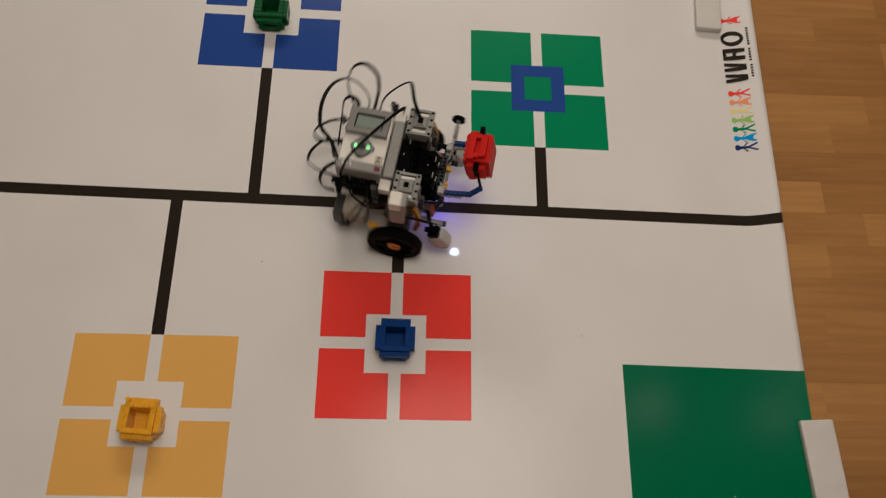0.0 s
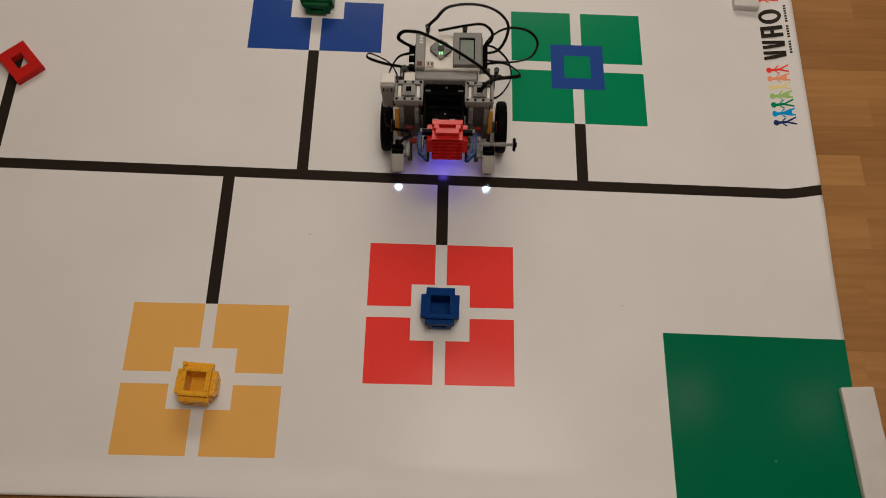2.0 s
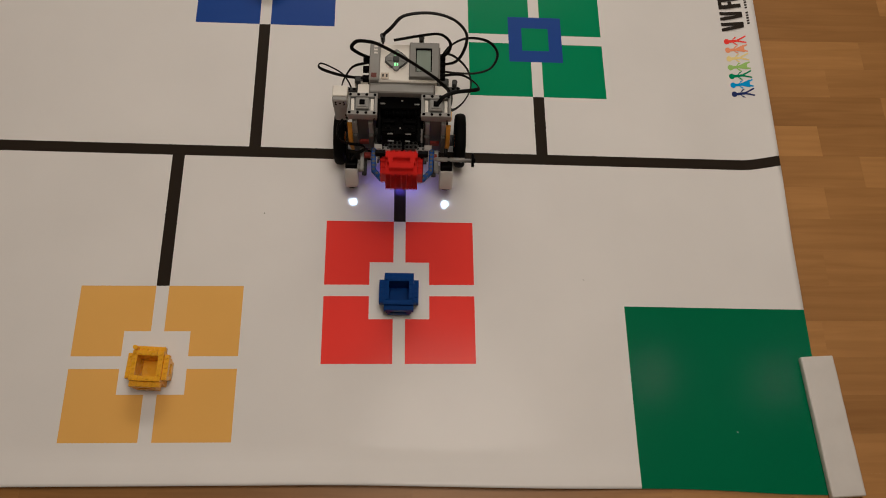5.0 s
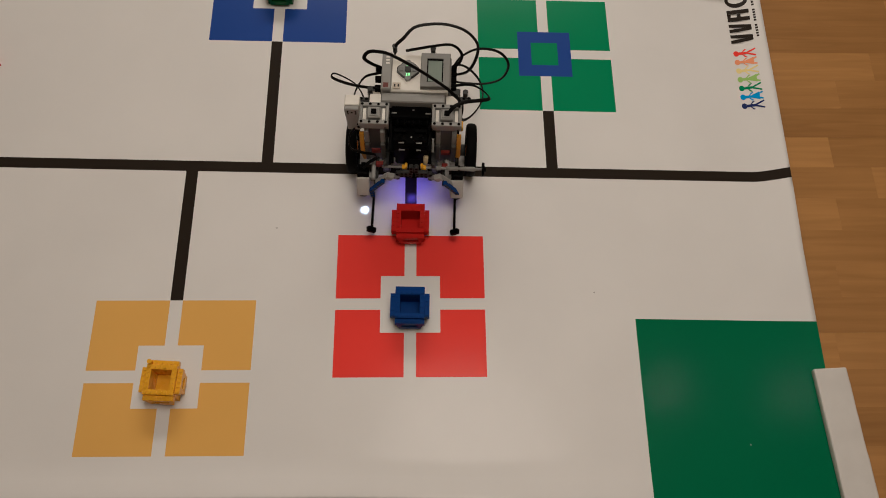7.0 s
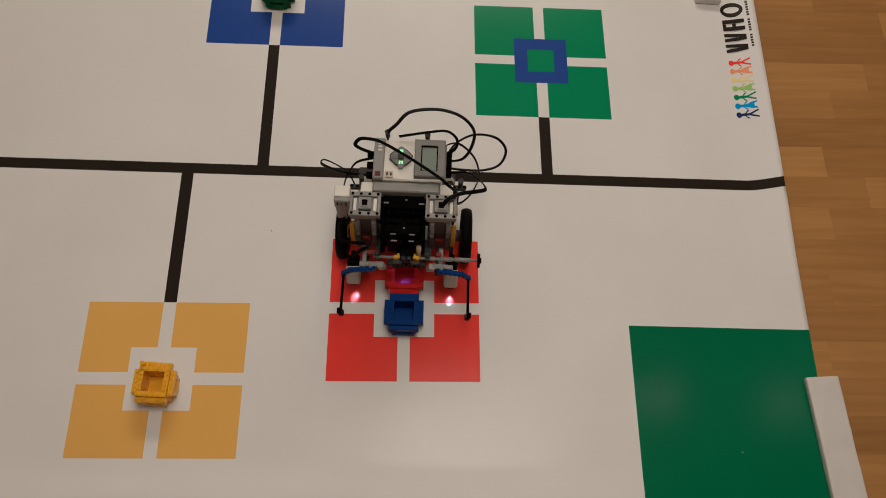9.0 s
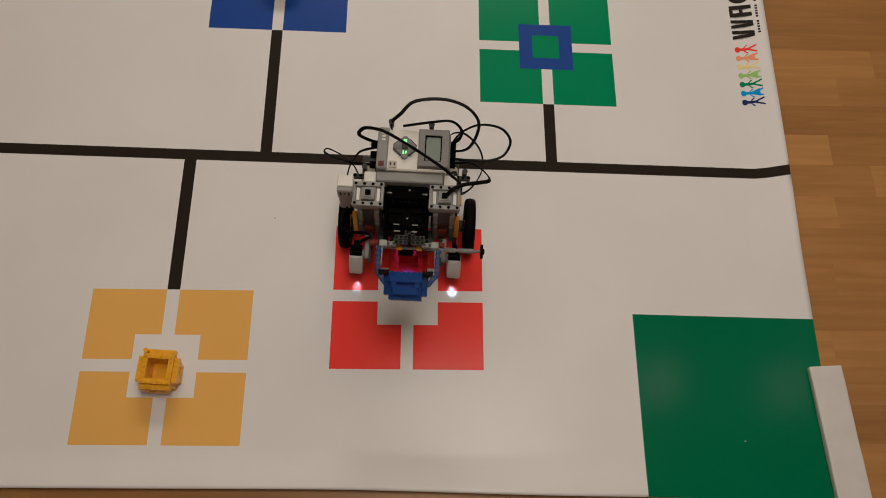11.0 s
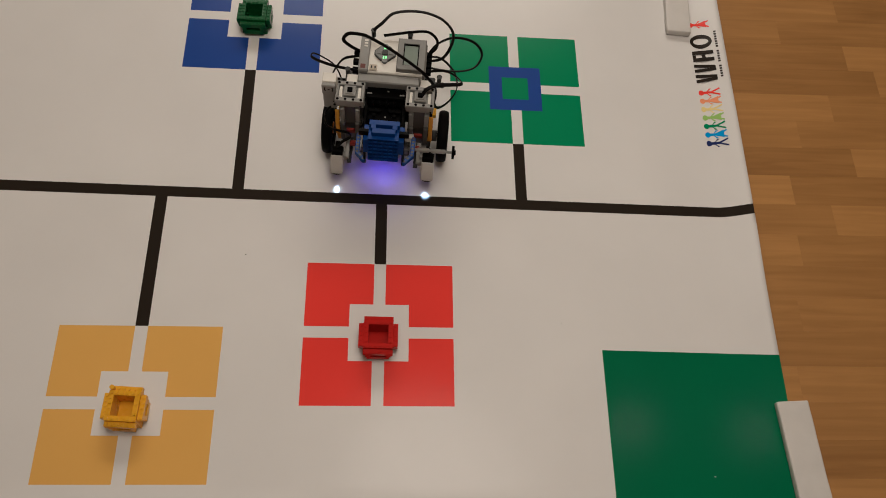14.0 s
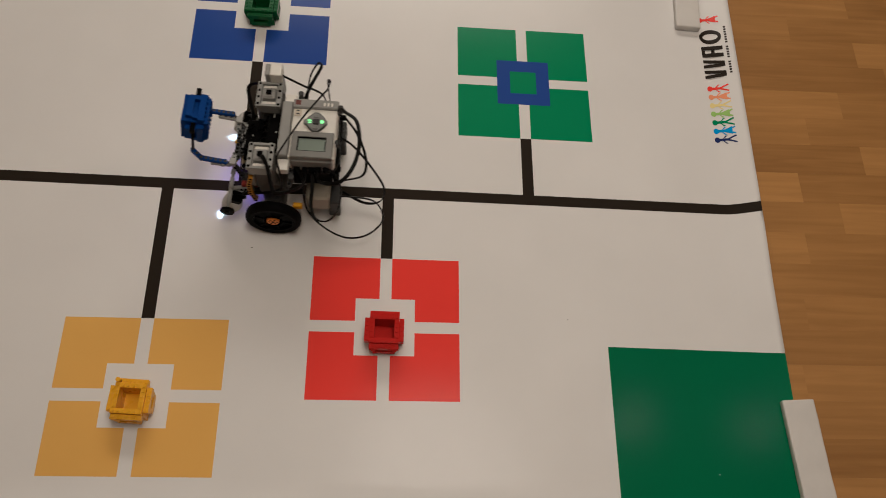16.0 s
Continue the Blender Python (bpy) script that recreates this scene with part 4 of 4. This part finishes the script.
def build_cables():
    runs = [
        [(-0.030, 0.106, 0.170), (-0.030, 0.108, 0.19), (-0.016, 0.118, 0.2), (0.004, 0.138, 0.205), (0.046, 0.145, 0.205), (0.083, 0.138, 0.2), (0.105, 0.12, 0.19), (0.104, 0.098, 0.18), (0.09, 0.081, 0.165), (0.063, 0.080, 0.155)],
        [(-0.012, 0.108, 0.180), (0.035, 0.112, 0.19), (0.063, 0.115, 0.19), (0.079, 0.108, 0.18), (0.078, 0.097, 0.17), (0.063, 0.092, 0.156)],
        [(0.063, 0.089, 0.156), (0.08, 0.107, 0.17), (0.108, 0.12, 0.175), (0.142, 0.119, 0.17), (0.159, 0.103, 0.16), (0.15, 0.082, 0.15), (0.125, 0.073, 0.145), (0.093, 0.072, 0.145), (0.063, 0.070, 0.153)],
        [(0.063, 0.060, 0.153), (0.096, 0.059, 0.16), (0.116, 0.042, 0.17), (0.126, 0.021, 0.18), (0.111, 0.013, 0.185), (0.088, 0.006, 0.19), (0.07, -0.003, 0.190), (0.0605, -0.0105, 0.180)],
        [(-0.050, 0.09, 0.154), (-0.068, 0.086, 0.172), (-0.079, 0.084, 0.19), (-0.071, 0.089, 0.2), (-0.053, 0.086, 0.205), (-0.034, 0.077, 0.21), (0.007, 0.053, 0.21), (0.053, 0.027, 0.2), (0.069, 0.018, 0.19), (0.079, 0.020, 0.17), (0.083, 0.022, 0.14), (0.078, 0.010, 0.10), (0.078, -0.050, 0.080)],
        [(-0.050, 0.052, 0.15), (-0.084, 0.049, 0.16), (-0.111, 0.052, 0.165), (-0.132, 0.061, 0.166), (-0.127, 0.068, 0.167), (-0.098, 0.056, 0.162), (-0.086, 0.048, 0.15), (-0.079, 0.041, 0.13)],
        [(-0.050, 0.085, 0.15), (-0.077, 0.075, 0.152), (-0.088, 0.059, 0.152), (-0.094, 0.042, 0.152), (-0.0925, 0.006, 0.182)],
        [(-0.092, -0.014, 0.132), (-0.098, -0.036, 0.146), (-0.096, -0.054, 0.138), (-0.080, -0.052, 0.120), (-0.060, -0.046, 0.104), (-0.058, -0.048, 0.094), (-0.070, -0.052, 0.086), (-0.079, -0.060, 0.078)],
        [(0.063, 0.043, 0.150), (0.075, 0.054, 0.130), (0.085, 0.054, 0.06), (0.108, 0.080, 0.040), (0.124, 0.122, 0.030), (0.116, 0.160, 0.030), (0.088, 0.184, 0.036), (0.062, 0.168, 0.05), (0.062, 0.125, 0.062), (0.066, 0.104, 0.066)],
        [(-0.030, 0.106, 0.100), (-0.020, 0.128, 0.090), (0.000, 0.158, 0.060), (0.026, 0.182, 0.035), (0.052, 0.178, 0.035), (0.066, 0.152, 0.050), (0.052, 0.112, 0.06)],
        [(-0.062, 0.108, 0.120), (-0.045, 0.132, 0.090), (-0.015, 0.148, 0.06), (0.012, 0.144, 0.05), (0.030, 0.114, 0.06)],
    ]
    for i, run in enumerate(runs):
        ob = part("cable", add_ribbon(bmesh.new(), run, twist=0.25 if i % 2 else -0.2), CABLE, robot, "flat black cable")
    # plugs at the ports and the sockets
    for x, y, z in ((0.066, 0.080, 0.155), (0.066, 0.092, 0.155), (0.066, 0.070, 0.153), (0.066, 0.058, 0.153), (-0.055, 0.088, 0.153), (-0.055, 0.052, 0.151), (-0.055, 0.070, 0.151)):
        part("plug", add_box(bmesh.new(), (x, y, z), (0.014, 0.0095, 0.009), 0.0008), BLACK, robot, "black cable plug")
    for x, y, z in ((0.0585, -0.0105, 0.179), (-0.0585, -0.0105, 0.178)):
        part("plug", add_box(bmesh.new(), (x, y, z), (0.0085, 0.0085, 0.009), 0.0008), BLACK, robot, "black cable plug")


build_cables()


# ---- wood staves of the parquet ----
def build_staves():
    rnd = random.Random(4)
    wide, gap = 0.0625, 0.00005
    lengths = [0.19, 0.25, 0.31, 0.40]
    shapes = {}
    for L in lengths:
        bm = bmesh.new()
        add_box(bm, (0, 0, -0.004), (L - gap, wide - gap, 0.008), 0.00004)
        shapes[L] = mesh_of("stave", bm, WOOD)
    y = -1.02
    while y < 1.45:
        x = -1.6 - rnd.random() * 0.4
        while x < 1.75:
            L = rnd.choice(lengths)
            cx = x + L / 2
            hidden = MAT_S + 0.10 < y < MAT_N - 0.1 and cx + L / 2 < MAT_E - 0.08
            if not hidden and not (cx + L / 2 < -1.2 and y > -0.3) and not (y > MAT_N and cx < 0.2):
                ob = new("stave", shapes[L])
                ob.parent = floor
                ob.location = (cx, y, FLOOR_Z)
            x += L
        y += wide


build_staves()


# ---- what moves ----
ROBOT = [  # seconds, x, y, heading in degrees
    (0.0, 0.012, 0.262, 80), (0.1, 0.004, 0.265, 58), (0.2, 0.001, 0.269, 32), (0.3, 0.002, 0.271, 6), (0.4, 0.0, 0.268, -5.6), (0.5, 0.002, 0.268, -5), (0.6, 0.006, 0.281, 0),
    (0.7, 0.008, 0.296, 2.6), (0.8, 0.008, 0.308, 3.2), (1.0, 0.0, 0.318, 3.4), (1.5, -0.001, 0.355, 2.9), (1.8, -0.001, 0.353, 1.5), (2.0, -0.001, 0.338, 0), (2.2, 0.001, 0.295, -0.8),
    (2.4, 0.002, 0.247, -1.8), (2.6, 0.0, 0.202, -1.2), (2.8, 0.0, 0.153, -0.8), (3.0, 0.0, 0.105, -0.8), (3.2, 0.0, 0.078, -1.5), (3.4, 0.0, 0.085, -2.3),
    (3.5, 0.0, 0.102, -2.3), (3.6, 0.002, 0.123, -1.6), (3.8, 0.002, 0.156, -1.1), (4.0, 0.0, 0.184, -1.0), (4.2, 0.0, 0.217, -1.6), (4.4, 0.0, 0.246, -1.8), (4.7, 0.0, 0.258, -1.2), (5.2, 0.0, 0.262, -1.2),
    (6.8, 0.001, 0.266, -1.5), (7.0, 0.002, 0.271, -2), (7.4, 0.004, 0.272, -2.1), (7.8, 0.002, 0.270, -1.6), (8.0, 0.002, 0.263, -1.9), (8.2, 0.002, 0.226, -2.5),
    (8.4, 0.001, 0.188, -2.5), (8.6, 0.0, 0.155, -1.7), (8.8, -0.001, 0.126, -1.5), (9.0, -0.001, 0.116, -1.9), (9.4, 0.0, 0.115, -2.4), (9.7, -0.001, 0.113, -2.4), (11.2, -0.002, 0.112, -2.3), (11.6, -0.002, 0.094, -2.2),
    (11.8, -0.002, 0.073, -2.2), (12.0, -0.001, 0.054, -2.3), (12.2, 0.0, 0.066, -2.6), (12.4, 0.0, 0.104, -2.3), (12.6, 0.001, 0.141, -2.6), (12.8, 0.002, 0.175, -2.3), (13.0, 0.002, 0.209, -2), (13.2, 0.003, 0.244, -2.1),
    (13.4, 0.004, 0.273, -2.2), (13.6, 0.003, 0.305, -2.5), (13.8, 0.004, 0.339, -3), (14.0, 0.005, 0.367, -3.9), (14.2, 0.004, 0.342, -4.6), (14.4, 0.002, 0.300, -4.7), (14.6, 0.001, 0.267, -4.5),
    (14.8, -0.001, 0.253, -3.4), (14.9, -0.001, 0.259, -17), (15.0, -0.005, 0.262, -35), (15.1, -0.005, 0.266, -60), (15.2, -0.004, 0.270, -81), (15.3, -0.006, 0.276, -91), (15.4, -0.010, 0.277, -92), (15.5, -0.024, 0.277, -92),
    (15.6, -0.051, 0.276, -92), (15.7, -0.089, 0.276, -92), (15.8, -0.126, 0.276, -92), (15.9, -0.161, 0.277, -92), (16.0, -0.189, 0.2775, -92),
]
LIFT = [(0, 101), (4.9, 101), (5.9, 0), (10.2, 0), (11.3, 101), (16, 101)]
SPREAD = [  # seconds, degrees for either finger
    (0, 0, 0), (6.2, 0, 0), (6.8, 18, 18), (7.0, 34, 35), (7.2, 47, 46), (7.5, 67, 63), (8.0, 76, 76), (9.2, 78, 78), (9.4, 63, 58), (9.7, 44, 38), (10.1, 0, 0), (16, 0, 0),
]
NUDGED = [(0, 0.0005), (3.0, 0.0005), (3.25, -0.0135), (8.7, -0.0135), (9.0, -0.0175), (16, -0.0175)]   # the waiting box is bumped along
CRATE_Y = -0.131     # where the claw holds a box, before the robot's axle
PUSH_Y = -0.0705      # where the robot's front pushes a box along


def between(table, t):
    for a, b in zip(table, table[1:]):
        if a[0] <= t <= b[0]:
            k = (t - a[0]) / (b[0] - a[0])
            return [p + (q - p) * k for p, q in zip(a[1:], b[1:])]
    return list(table[-1][1:])


def robot_pose(t):
    x, y, turn = between(ROBOT, t)
    return pose(x, y, 0, 0, 0, turn)


def claw_pose(lift):
    return pose(CLAW_X, SWING_Y, SWING_Z, -lift, 0, 0)


def held(t, lift):
    return robot_pose(t) @ claw_pose(lift) @ Matrix.Translation((0, CRATE_Y - SWING_Y, 0.002 - SWING_Z))


def motions():
    times = [round(0.1 * i, 1) for i in range(161)]
    walk(robot, [(t, robot_pose(t)) for t, *_ in ROBOT])
    walk(claw, [(t, claw_pose(a)) for t, a in LIFT])
    for k, (side, finger) in enumerate(zip((-1, 1), fingers)):
        walk(finger, [(t, pose(side * 0.036, -0.024, -0.013, 0, -side * a[k], 0)) for t, *a in SPREAD])
    # wheels roll with the ground that passes under them
    for side, wheel in zip((-1, 1), wheels):
        rows, roll = [], 0.0
        last = None
        for t in times:
            m = robot_pose(t)
            p = m @ Vector((side * 0.1025, 0, 0))
            if last:
                ahead = (m.to_3x3() @ Vector((0, -1, 0))).dot(p - last)
                roll += math.degrees(ahead / AXLE_Z)
            last = p
            rows.append((t, pose(side * 0.1025, 0, AXLE_Z, roll, 0, 0)))
        walk(wheel, rows)
    # the red box: carried, set down, then pushed to the square's middle
    rows, y = [], 0.138
    for t in times:
        lift = between(LIFT, t)[0]
        if t <= 5.9:
            rows.append((t, held(t, lift)))
        else:
            y = min(y, robot_pose(t).translation.y + PUSH_Y)
            rows.append((t, pose(0.0, y, 0.0, 0, 0, -1)))
    walk(red_crate, rows)
    # the blue box: waits on the square, then is lifted away
    rows = []
    for t in times:
        lift = between(LIFT, t)[0]
        rows.append((t, pose(0.0, between(NUDGED, t)[0], 0.0, 0, 0, -1) if t < 10.15 else held(t, lift)))
    walk(blue_crate, rows)


motions()
